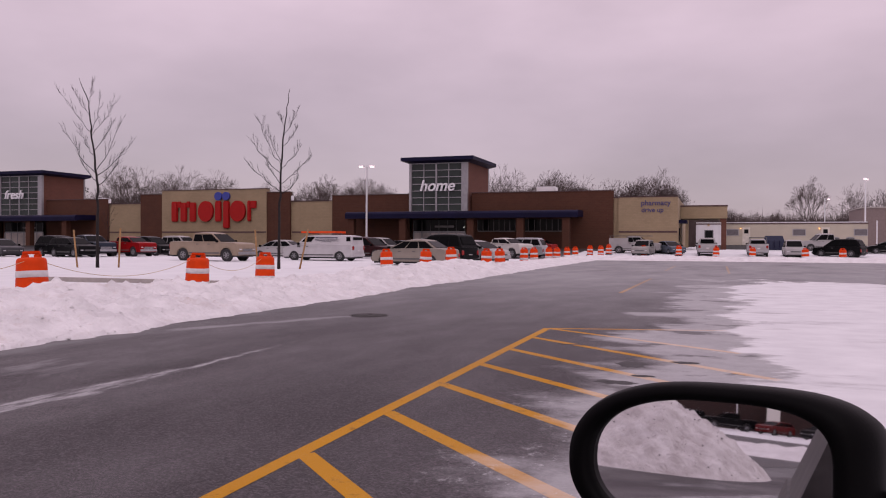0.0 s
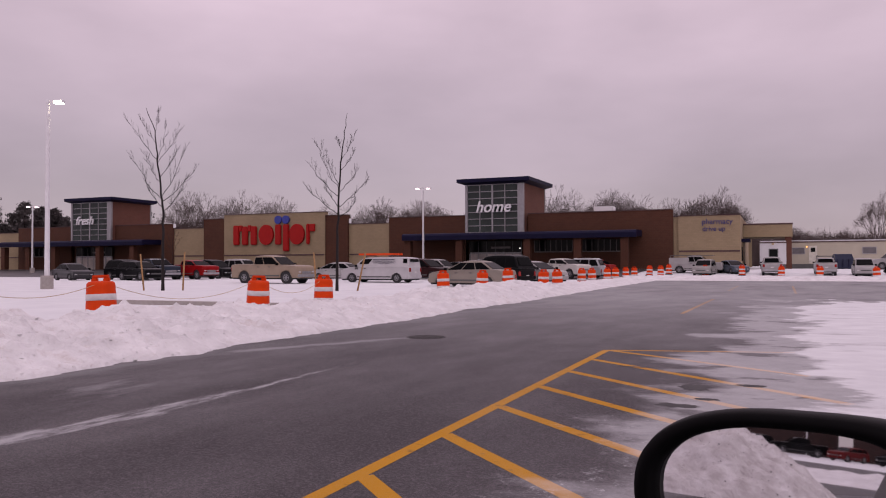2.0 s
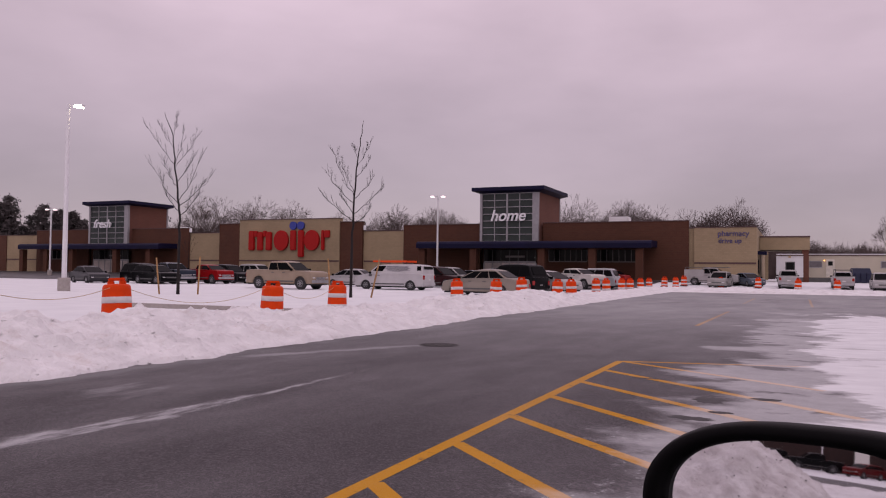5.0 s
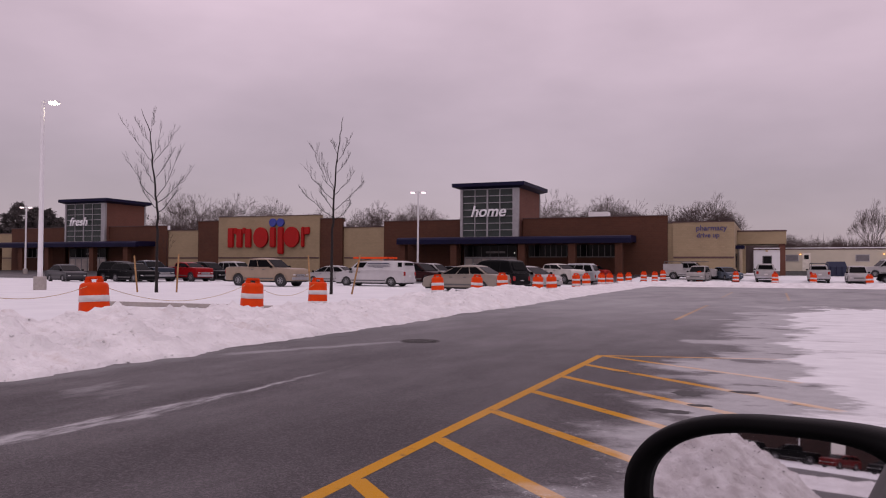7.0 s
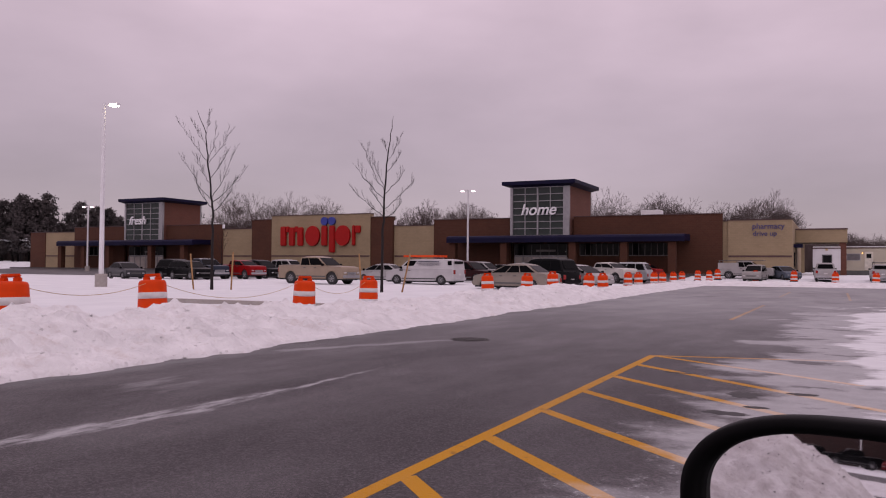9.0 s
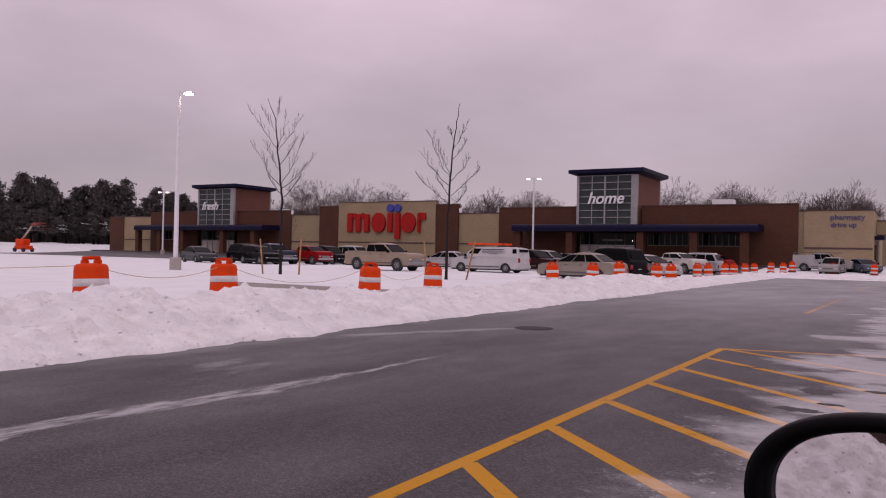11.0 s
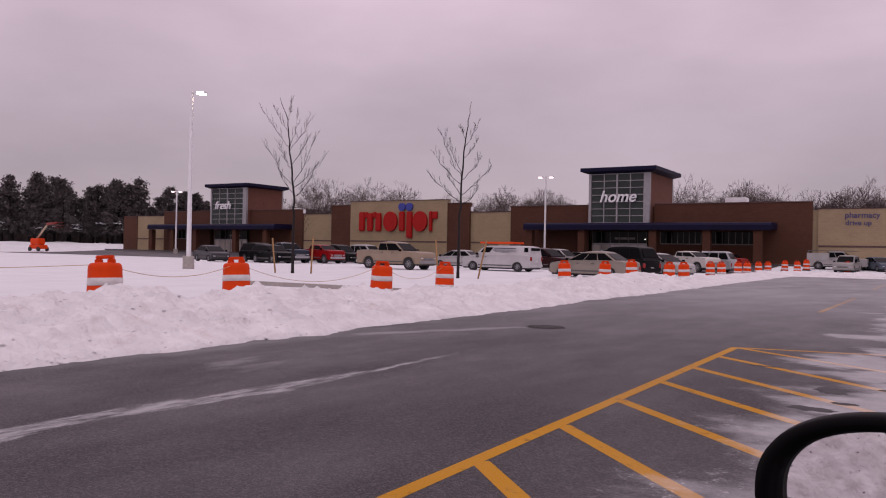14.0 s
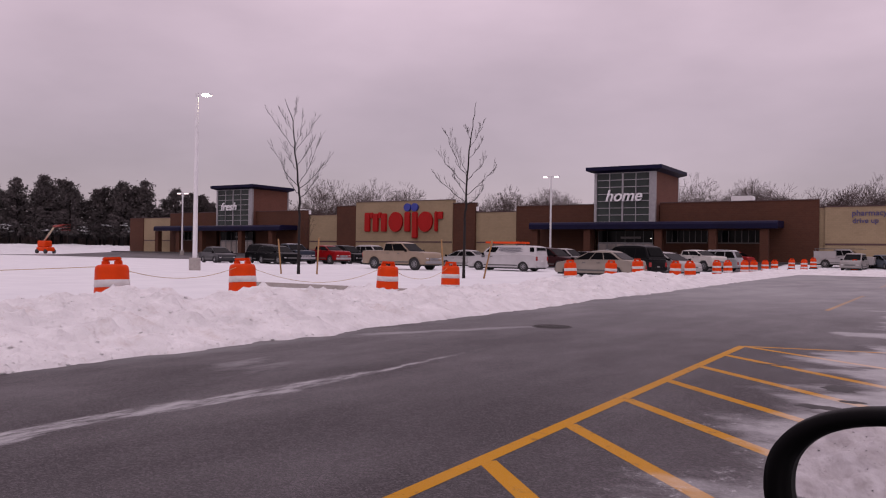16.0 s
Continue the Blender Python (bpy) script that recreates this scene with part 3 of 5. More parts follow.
def tower(cx0, cx1, text, yb, o):
    """Glazed entrance tower between cx0 and cx1, with its canopy underneath."""
    t = new("entrance_tower")
    t.parent = store
    t["label"] = "glazed entrance tower with a navy roof"
    y = FY - 0.9
    w = cx1 - cx0
    slab("side_wall", cx1 - .35, cx1, y + .35, yb, 5.2, 11.25, BRICK_T, t, "terracotta brick side wall")
    slab("side_wall", cx0, cx0 + .35, y + .35, yb, 5.2, 11.25, BRICK_T, t, "terracotta brick side wall")
    slab("rear_wall", cx0 + .36, cx1 - .36, yb - .3, yb, 5.2, 11.25, BRICK_T, t)
    slab("corner_post", cx1 - .75, cx1 + .02, y - .06, y + .34, 5.2, 11.2, ALU, t, "pale aluminium corner post")
    slab("corner_post", cx0 - .02, cx0 + .3, y - .06, y + .34, 5.2, 11.2, ALU, t, "pale aluminium corner post")
    slab("rear_post", cx1 - .2, cx1 + .03, yb + .01, yb + .3, 5.2, 11.2, ALU, t)
    gx0, gx1 = cx0 + .3, cx1 - .75
    cols, rows, z0, z1 = 4, 7, 5.25, 11.15
    for i in range(1, cols):
        x = gx0 + (gx1 - gx0) * i / cols
        hw = .10 if i == 2 else .045
        slab("mullion", x - hw, x + hw, y - .04, y + .2, z0, z1, ALU, t)
    for j in range(rows + 1):
        z = z0 + (z1 - z0) * j / rows
        for i in range(cols):
            a = gx0 + (gx1 - gx0) * i / cols + (.11 if i == 2 else .05)
            c = gx0 + (gx1 - gx0) * (i + 1) / cols - (.11 if i == 1 else .05)
            slab("transom", a, c, y - .02, y + .18, z - .04, z + .04, ALU, t)
            if j < rows:
                slab("pane", a, c, y + .08, y + .12, z + .05, z + .05 + (z1 - z0) / rows - .1, TGLASS, t)
    # roof slab with a sloping soffit
    bm = bmesh.new()
    r0 = [(cx0 - o, y - o), (cx1 + .95, y - o), (cx1 + .95, yb + .6), (cx0 - o, yb + .6)]
    r1 = [(cx0 - .1, y - .1), (cx1 + .1, y - .1), (cx1 + .1, yb + .1), (cx0 - .1, yb + .1)]
    loft(bm, [[(*p, 11.2) for p in r1], [(*p, 11.45) for p in r0], [(*p, 11.88) for p in r0]])
    part("roof", bm, NAVY, t, "navy overhanging roof slab")
    lettering(text, cx0 + w * (.20 if text == "home" else .16), cx0 + w * (.80 if text == "home" else .60), 7.75, y - .22, .2, WHITE_SIGN, 0.28, t, "white italic lettering")
    # canopy
    k = new("entrance_canopy")
    k.parent = store
    k["label"] = "long navy canopy on brick posts"
    c0, c1 = (cx0 - 7.35, cx1 + 13.9) if cx0 > -60 else (cx0 - 12.3, cx1 + 9.2)
    bm = bmesh.new()
    sec = [(88.0, 4.30), (88.0, 4.85), (88.15, 5.05), (88.5, 5.14), (91.98, 5.19), (91.98, 4.45), (88.6, 4.42), (88.5, 4.30)]
    loft(bm, [[(x, yy, zz) for yy, zz in sec] for x in (c0, c1)])
    part("fascia", bm, NAVY, k, "navy metal fascia")
    for x in ((cx0 - 6.75, cx0 + .15, cx1 + 1.2, cx1 + 7.2, cx1 + 12.5) if cx0 > -60 else (cx0 - 11.95, cx0 - 6.45, cx0 - .75, cx1 + .2, cx1 + 6.9)):
        bm = bmesh.new()
        box(bm, x - .42, x + .42, 88.35, 89.2, G0, 4.28)
        bevel(bm, .03, 1)
        part("post", bm, BRICK, k, "brown brick post")
    # entrance doors and side glazing beneath
    d = new("entrance_doors")
    d.parent = store
    d["label"] = "sliding glass entrance doors in pale frames"
    yy = FY - .12
    slab("header", cx0 + .3, cx1 - .5, yy - .1, yy + .08, 2.62, 2.80, ALU, d)
    slab("upper_glass", cx0 + .3, cx1 - .5, yy - .02, yy + .05, 2.81, 4.2, DGLASS, d)
    for i in range(7):
        x = cx0 + .3 + (w - .8) * i / 6
        slab("jamb", x - .06, x + .06, yy - .1, yy + .07, G0, 2.61, ALU, d)
        slab("upper_mullion", x - .04, x + .04, yy - .08, yy - .025, 2.81, 4.2, TRIM, d)
        if i < 6:
            slab("door_leaf", x + .07, x + (w - .8) / 6 - .07, yy - .02, yy + .03, G0 + .02, 2.6, FROST, d, "pale papered glass door leaf")
    slab("notice", cx1 - 4.4, cx1 - 1.9, yy - .16, yy - .11, 3.25, 3.5, ALU_D, d, "dull notice strip")
    return t


FROST = mat("papered_glass", (0.50, 0.45, 0.43), 0.3, var=0.3, scale=0.7)
tower(-35.85, -28.3, "home", 100.4, .85)
slab("entrance_lamp", -28.99, -28.93, FY - .34, FY - .24, 3.25, 3.31, glow("entrance_lamp", (1, .95, .9), 5), store, "small lit entrance lamp")
tower(-102.95, -94.65, "fresh", 99.3, .75)


def shop_window(x0, x1, z0, z1, n):
    w = new("shop_window")
    w.parent = store
    w["label"] = "strip of dark shop windows in pale frames"
    y = FY - .06
    slab("frame", x0, x1, y - .05, y + .05, z0 - .12, z0, ALU_D, w)
    for i in range(n + 1):
        x = x0 + (x1 - x0) * i / n
        slab("mullion", x - .04, x + .04, y - .05, y + .05, z0 + .003, z1, ALU_D, w)
        if i < n:
            slab("pane", x + .05, x + (x1 - x0) / n - .05, y - .02, y + .03, z0 + .003, z1, DGLASS, w)


shop_window(-27.2, -22.5, 2.85, 4.2, 7)
shop_window(-21.6, -16.6, 2.85, 4.2, 7)
shop_window(-114, -110, 2.85, 4.2, 4)

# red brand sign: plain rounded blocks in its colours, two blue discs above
sign = new("store_sign")
sign.parent = store
sign["label"] = "red raised block sign with two blue discs"
SY = FY - .46
for x0, x1, z0, z1 in ((-71.62, -70.57, 4.15, 6.95), (-70.12, -69.07, 4.15, 6.8), (-68.62, -67.57, 4.15, 6.8), (-64.47, -63.47, 4.15, 6.95), (-63.17, -62.17, 3.2, 6.95),
                       (-59.37, -58.82, 4.15, 6.95)):
    bm = bmesh.new()
    box(bm, x0, x1, SY - .35, SY, z0, z1)
    bevel(bm, .12, 2)
    part("sign_block", bm, RED_SIGN, sign)
for x0, x1, z0, z1 in ((-70.58, -70.11, 6.1, 6.95), (-69.08, -68.61, 6.1, 6.95), (-58.83, -58.02, 5.9, 6.9)):
    slab("sign_link", x0, x1, SY - .3, SY, z0, z1, RED_SIGN, sign, "", .05)
for x in (-65.97, -60.87):
    bm = bmesh.new()
    n = 28
    out = [(x + 1.2 * math.cos(2 * math.pi * i / n), 5.55 + 1.42 * math.sin(2 * math.pi * i / n)) for i in range(n)]
    loft(bm, [[(p, SY - q, z) for p, z in out] for q in (.0, .35)])
    part("sign_oval", bm, RED_SIGN, sign, "red oval")
for x in (-63.97, -62.72):
    bm = bmesh.new()
    tube(bm, (x, SY - .32, 7.6), (x, SY, 7.6), .57, .57, 24)
    part("sign_disc", bm, BLUE_SIGN, sign, "blue disc")
lettering("pharmacy", -7.8, -4.55, 5.72, FY - .09, .06, PHARM_SIGN, 0, store, "blue raised lettering")
lettering("drive up", -7.75, -5.35, 4.95, FY - .09, .06, PHARM_SIGN, 0, store, "blue raised lettering")

slab("pavement", -127, -10, 88.0, FY - .5, .3, .72, SHADED_PAVE)
tagged(bpy.data.objects["pavement"], "raised concrete pavement along the store front, darkened for the canopy shade", "pavement", kind="structure")


# ---- construction drums ----
def drum():
    d = thing("traffic_drum", pose(0, 0, 0), "orange plastic traffic drum with white reflective bands", "traffic drum", "drums along the lane")
    bm = bmesh.new()
    prof = [(.31, .06), (.312, .10), (.308, .15), (.300, .16), (.296, .33), (.294, .345), (.288, .49), (.284, .50), (.280, .68), (.277, .70), (.276, .79), (.270, .845), (.256, .882), (.222, .903), (.14, .912)]
    lathe(bm, prof, 28)
    part("body", bm, ORANGE, d)
    for z0, z1, r0, r1 in ((.17, .32, .306, .302), (.520, .652, .291, .287)):
        bm = bmesh.new()
        lathe(bm, [(r0 - .01, z0), (r0, z0 + .004), (r1, z1 - .004), (r1 - .01, z1)], 28)
        part("band", bm, BAND, d, "white reflective band")
    # grip: a slab with a hand hole
    bm = bmesh.new()
    for x0, x1, z0, z1 in ((-.19, -.06, .88, .985), (.06, .19, .88, .985), (-.175, .175, .975, 1.035)):
        box(bm, x0, x1, -.045, .045, z0, z1)
    bevel(bm, .02, 2)
    part("grip", bm, ORANGE, d, "moulded carrying grip")
    bm = bmesh.new()
    lathe(bm, [(.38, 0), (.385, .03), (.35, .07), (.315, .075)], 24)
    part("base_ring", bm, RUBBER, d, "black rubber base ring")
    return d


first = drum()
rd = random.Random(4)
drums = [(-11.97, 8.33, .10), (-12.55, 11.86, .08), (-12.45, 16.87, .0), (-12.91, 20.82, -.03), (-14.2, 33.3, 0), (-13.19, 35.64, 0), (-12.93, 38.91, .08),
         (-11.36, 39.97, 0), (-11.04, 41.67, 0), (-12.54, 53.84, 0), (-12.19, 55.55, 0), (-12.48, 62.32, 0), (-12.07, 63.52, 0), (-12.35, 69.8, 0), (-12.3, 74, 0),
         (-11.6, 78.5, 0), (-10.44, 77.8, 0), (-10.08, 81.1, 0), (-6.43, 79, 0), (-3.16, 79.3, 0), (.24, 76.2, 0), (3.29, 75.2, 0), (7.41, 72.9, 0), (10.15, 72.2, 0)]
for i, (x, y, z) in enumerate(drums):
    m = pose(x, y, gz(y) + z, rd.uniform(-3, 3), rd.uniform(-3, 3), 24 + rd.uniform(-25, 25))
    if i == 0:
        first.matrix_basis = m
    else:
        copy_thing(first, m)


def strand(name, pts, r, material, label, category):
    bm = bmesh.new()
    for a, b in zip(pts, pts[1:]):
        tube(bm, a, b, r, r, 5, False)
    return tagged(part(name, bm, material), label, category)


def sag(a, b, drop, n=14):
    return [tuple(Vector(a).lerp(Vector(b), i / n) - Vector((0, 0, drop * 4 * (i / n) * (1 - i / n)))) for i in range(n + 1)]


rope_pts = [(-22, -2, .8), (-11.97, 8.33, .98), (-12.55, 11.86, .98), (-12.45, 16.87, .93), (-12.91, 20.82, .9)]
for a, b, s in zip(rope_pts, rope_pts[1:], (.15, .25, .42, .4)):
    strand("rope", sag(a, b, s), .006, ROPE, "thin yellowish rope sagging between drums", "rope")


# ---- bare trees ----
def young_tree(x, y, trunk, limbs, seed, r=.075):
    """trunk: (sideways, height) along the stem. limbs: (foot height, sideways reach, tip height, bow) as seen across the lot."""
    t = thing("young_tree", pose(x, y, gz(y), 0, 0, 32), "young leafless tree with upswept branches in snow", "tree", "young trees")
    rng = random.Random(seed)
    top = trunk[-1][1]

    def stem(z):
        for (a, za), (b, zb) in zip(trunk, trunk[1:]):
            if z <= zb:
                return a + (b - a) * (z - za) / (zb - za)
        return trunk[-1][0]

    def girth(z):
        return r * (1 - z / top) ** .75 + .008

    bm = bmesh.new()
    zs = steps(2.6, top, .3)
    jig = [(rng.uniform(-.03, .03), rng.uniform(-.04, .04)) for q in zs]
    for k in range(len(zs) - 1):
        p, q = (Vector((stem(zs[k + e]) + jig[k + e][0] * bool(k + e), jig[k + e][1] * bool(k + e), zs[k + e])) for e in (0, 1))
        tube(bm, p, q, girth(zs[k]), girth(zs[k + 1]), 7, False)
    part("leader", bm, BARK, t, "bare upper stem")

    def shoot(bm, p0, p1, bow, r0, lev):
        """A bowed, slightly crooked branch with side shoots."""
        p0, p1 = Vector(p0), Vector(p1)
        ln = (p1 - p0).length
        mid = (p0 + p1) / 2 + Vector((math.copysign(bow, p1.x - p0.x), 0, -bow * .7))
        n = 7 if lev == 0 else 4
        pts = []
        for k in range(n + 1):
            u = k / n
            w = .035 * ln * (0 < k < n)
            pts.append(p0 * (1 - u) ** 2 + mid * 2 * u * (1 - u) + p1 * u * u + Vector((rng.uniform(-w, w), rng.uniform(-w, w), rng.uniform(-w, w))))
        for k in range(n):
            tube(bm, pts[k], pts[k + 1], max(.0038, r0 * (1 - .85 * k / n)), max(.0032, r0 * (1 - .85 * (k + 1) / n)), 5 if lev == 0 else 3, False)
        if lev > 1:
            return
        for k in range(2 if lev == 0 else 1, n):
            for m in range(2 if rng.random() < .75 else 1):
                d = (pts[k + 1] - pts[k]).normalized()
                side = Vector((rng.uniform(-1, 1), rng.uniform(-1, 1), rng.uniform(.3, 1.1))).normalized()
                e = (d + side * .6).normalized() * (ln * rng.uniform(.14, .28) + .08)
                shoot(bm, pts[k], pts[k] + e, .008 * ln, max(.004, r0 * .36), lev + 1)

    for z, u, zt, bow in limbs:
        bm = bmesh.new()
        a = stem(z)
        shoot(bm, (a, 0, z), (u, rng.uniform(-.75, .75) * (abs(u - a) + .3), zt), bow, max(.011, girth(z) * .38), 0)
        part("limb", bm, BARK, t)
    bm = bmesh.new()
    n = 5
    for k in range(n):
        z0, z1 = -.1 + 2.7 * k / n, -.1 + 2.7 * (k + 1) / n
        tube(bm, (stem(max(0, z0)), 0, z0), (stem(z1), 0, z1), girth(max(0, z0)) + .012 * (k == 0), girth(z1), 9, False)
    part("trunk", bm, BARK, t, "dark slender trunk")
    return t


young_tree(-29.15, 31.5, ((0, 0), (0, 2.6), (0, 4.15), (-.12, 5.4), (-.27, 6.6), (-.42, 8.25), (-.85, 9.45)),
           ((4.1, 1.45, 5.6, .1), (4.6, 1.5, 6.3, .15), (4.85, 1.1, 7.5, .2), (6.6, .8, 8.5, .15), (6.7, .15, 8.7, .08), (4.7, -1.5, 6.75, .1),
            (6.75, -1.6, 8.6, .05), (7.5, -1.1, 8.85, .06), (8.2, -.25, 9.4, .08), (4.3, -1.0, 5.7, .15), (5.6, -1.05, 7.2, .12), (5.8, .75, 7.4, .12)), 5)
young_tree(-19.7, 33.0, ((0, 0), (.02, 2.5), (.07, 4.0), (.13, 5.0), (.2, 6.2), (.3, 7.2), (.5, 8.7)),
           ((4.1, 1.6, 5.6, .12), (4.85, 1.1, 6.1, .12), (5.9, .85, 6.9, .1), (6.4, .85, 7.6, .08), (6.85, .02, 7.55, .05), (4.8, -1.0, 7.1, .05),
            (4.6, -1.3, 6.3, .1), (5.1, -.55, 6.7, .1), (4.1, -.6, 5.3, .1), (3.75, -1.4, 5.0, .12), (3.6, .95, 4.5, .15)), 8, .068)
young_tree(-76.5, 84.5, ((0, 0), (.05, 2), (0, 4.2), (.1, 6.0)), ((2.2, -.9, 4.2, .1), (2.6, 1.0, 4.6, .1), (3.2, -.7, 5.3, .1), (3.6, .8, 5.4, .1), (4.4, .5, 5.9, .05)), 13, .05)
for (x, y), (x2, z2) in (((-30.4, 31.5), (-30.66, 1.9)), ((-27.85, 31.5), (-27.73, 1.98)), ((-20.85, 33), (-21.01, 1.92)), ((-18.6, 33), (-18.12, 1.92))):
    bm = bmesh.new()
    tube(bm, (x, y, -.1), (x2, y, z2), .045, .04, 6)
    tagged(part("tree_stake", bm, WOOD), "rough wooden stake driven into the snow", "stake", "tree stakes")


# ---- vehicles ----
def arch(cx, r, z0, n=7):
    """Points of a wheel arch from front to rear along the sill."""
    return [(cx + r * math.cos(math.pi * i / n), z0 + r * math.sin(math.pi * i / n)) for i in range(n + 1)]


def quad_panel(bm, p, u0, u1, v0, v1, off=0.012, thick=0.01):
    """A thin panel on the quad p (bottom-left, bottom-right, top-right, top-left) between the fractions u and v."""
    a, b, c, d = (Vector(q) for q in p)
    n = (b - a).cross(d - a).normalized()

    def at(u, v):
        return a.lerp(b, u).lerp(d.lerp(c, u), v)
    q = [at(u0, v0), at(u1, v0), at(u1, v1), at(u0, v1)]
    loft(bm, [[x + n * (off - thick) for x in q], [x + n * off for x in q]])


def rounded(pts, n=2):
    """A line with its corners cut, ends kept."""
    for k in range(n):
        out = [pts[0]]
        for (a, za), (b, zb) in zip(pts, pts[1:]):
            out += [(a * .75 + b * .25, za * .75 + zb * .25), (a * .25 + b * .75, za * .25 + zb * .75)]
        pts = out + [pts[-1]]
    return pts


def spoked(bm, x, y, z, r, s):
    """A wheel rim: outer ring, hub and six spokes, facing the side s."""
    y0, y1 = sorted((y, y + s * .03))
    n = 20
    for k in range(n):
        ring = []
        for a in (2 * math.pi * k / n, 2 * math.pi * (k + 1) / n):
            ring.append([(x + q * math.cos(a), z + q * math.sin(a)) for q in (r * .9, r)])
        quad = [ring[0][0], ring[0][1], ring[1][1], ring[1][0]]
        loft(bm, [[(u, y0, w) for u, w in quad], [(u, y1, w) for u, w in quad]])
    for k in range(6):
        a = 2 * math.pi * k / 6
        c, d = math.cos(a), math.sin(a)
        quad = [(x + c * u * r - d * w * r, z + d * u * r + c * w * r) for u, w in ((.1, -.16), (.86, -.11), (.86, .11), (.1, .16))]
        loft(bm, [[(u, y0, w) for u, w in quad], [(u, y1, w) for u, w in quad]])
    tube(bm, (x, y0, z), (x, y1 + s * .008, z), r * .24, r * .2, 10)


GLASS_CAR = mat("tinted_car_glass", (0.004, 0.0045, 0.005), 0.1, var=0.1, spec=0.04)


RIM = mat("alloy_rim", (.27, .27, .28), .4, .3)
CHROME_D = mat("dull_chrome", (.42, .42, .44), .3, .6, var=.15)


def vehicle(name, x, y, heading, label, category, col, L, W, H, top, cab, belt, axles, wr=.34, splits=(.5,), clear=.28, cargo=False, z=None, snow_roof=False, rear_glass=True, lean_top=.78, front=None):
    """heading: degrees from +X. top: outline of the lower body from tail to nose as (x, z). cab: (rear foot, rear top, front top, front foot) along x."""
    t = thing(name, pose(x, y, gz(y) + .02 if z is None else z, 0, 0, heading), label, category, "vehicles in the lot")
    pm = paint("paint_" + name, col)
    f, r = axles
    ends = (top[0], top[-1])
    top = rounded(list(top))
    low = [(-L / 2, clear + .08)] + list(top) + [(L / 2, clear + .1), (L / 2 - .08, clear)]
    low += arch(f, wr + .09, clear) + arch(r, wr + .09, clear) + [(-L / 2 + .08, clear)]
    bm = bmesh.new()
    nose = max(p[1] for p in low)

    def skin(k):
        """The outline drawn in at the flanks: k = 1 outermost."""
        out = []
        for q, zz in low:
            if zz < clear + .01:
                out.append((q, zz))
                continue
            e = 1 - .06 * k * (abs(q) / (L / 2)) ** 3
            out.append((q * e, zz - .16 * k * max(0, (zz - .62 * nose)) / nose if zz > .62 * nose else zz))
        return out
    loft(bm, [[(q, s, zz) for q, zz in skin(k)] for s, k in ((-W / 2 + .02, 1), (-W / 2, .6), (-W / 2 + .06, .25), (-W / 2 + .22, 0), (W / 2 - .22, 0), (W / 2 - .06, .25), (W / 2, .6), (W / 2 - .02, 1))])
    soften(part("body", bm, pm, t), 42)
    # cabin: a rounded shell, wider at its foot
    a, b, c, d = cab
    w0, w1 = W / 2 * .93, W / 2 * lean_top
    ring = lambda w, q, zz: [(q[0], -w, zz), (q[1], -w, zz), (q[1], w, zz), (q[0], w, zz)]
    bm = bmesh.new()
    z0 = belt - .06
    out = rounded([(a, z0), (a + (b - a) * .8, z0 + (H - z0) * .8), (b + .06, H - .01), ((b + c) / 2, H + .03), (c - .08, H - .01), (c + (d - c) * .2, z0 + (H - z0) * .8), (d, z0)])

    def shell(f, lift):
        return [(q * (1 if lift == 0 else .995), f * (w0 + (w1 - w0) * (zz - z0) / (H - z0)), zz + (lift if zz > z0 + .3 else 0)) for q, zz in out]
    loft(bm, [shell(-1, 0), shell(-.9, .02), shell(-.45, .04), shell(.45, .04), shell(.9, .02), shell(1, 0)])
    soften(part("cabin", bm, pm, t), 35)
    zb, zt = belt, H - .02
    k = .06 / (H - belt + .06)
    sides = {}
    for sgn, nm in ((-1, "r"), (1, "l")):
        p = [(a, sgn * w0, belt - .06), (d, sgn * w0, belt - .06), (c, sgn * w1, H), (b, sgn * w1, H)]
        if sgn > 0:
            p = [p[1], p[0], p[3], p[2]]
        cuts = [0.035] + list(splits) + [0.965]
        if not cargo:
            for u0, u1 in zip(cuts, cuts[1:]):
                bm = bmesh.new()
                uu = (u0 + .012, u1 - .012) if sgn < 0 else (1 - u1 + .012, 1 - u0 - .012)
                quad_panel(bm, p, uu[0], uu[1], .14, .86)
                part("side_window", bm, GLASS_CAR, t, "dark glass")
        else:
            bm = bmesh.new()
            uu = (.77, .955) if sgn < 0 else (.045, .23)
            quad_panel(bm, p, *uu, .34, .87, .02)
            part("side_window", bm, GLASS_CAR, t, "dark glass")
            bm = bmesh.new()
            uu = (.03, .11) if sgn < 0 else (.89, .97)
            quad_panel(bm, p, *uu, .42, .86, .02)
            part("side_window", bm, GLASS_CAR, t, "dark glass")
    bm = bmesh.new()
    quad_panel(bm, [(d, -w0, belt - .06), (d, w0, belt - .06), (c, w1, H), (c, -w1, H)], .05, .95, .10, .86, .035)
    part("windscreen", bm, GLASS_CAR, t, "dark glass")
    if rear_glass:
        bm = bmesh.new()
        quad_panel(bm, [(a, w0, belt - .06), (a, -w0, belt - .06), (b, -w1, H), (b, w1, H)], .09, .91, .2 if not cargo else .55, .84, .035)
        part("rear_window", bm, GLASS_CAR, t, "dark glass")
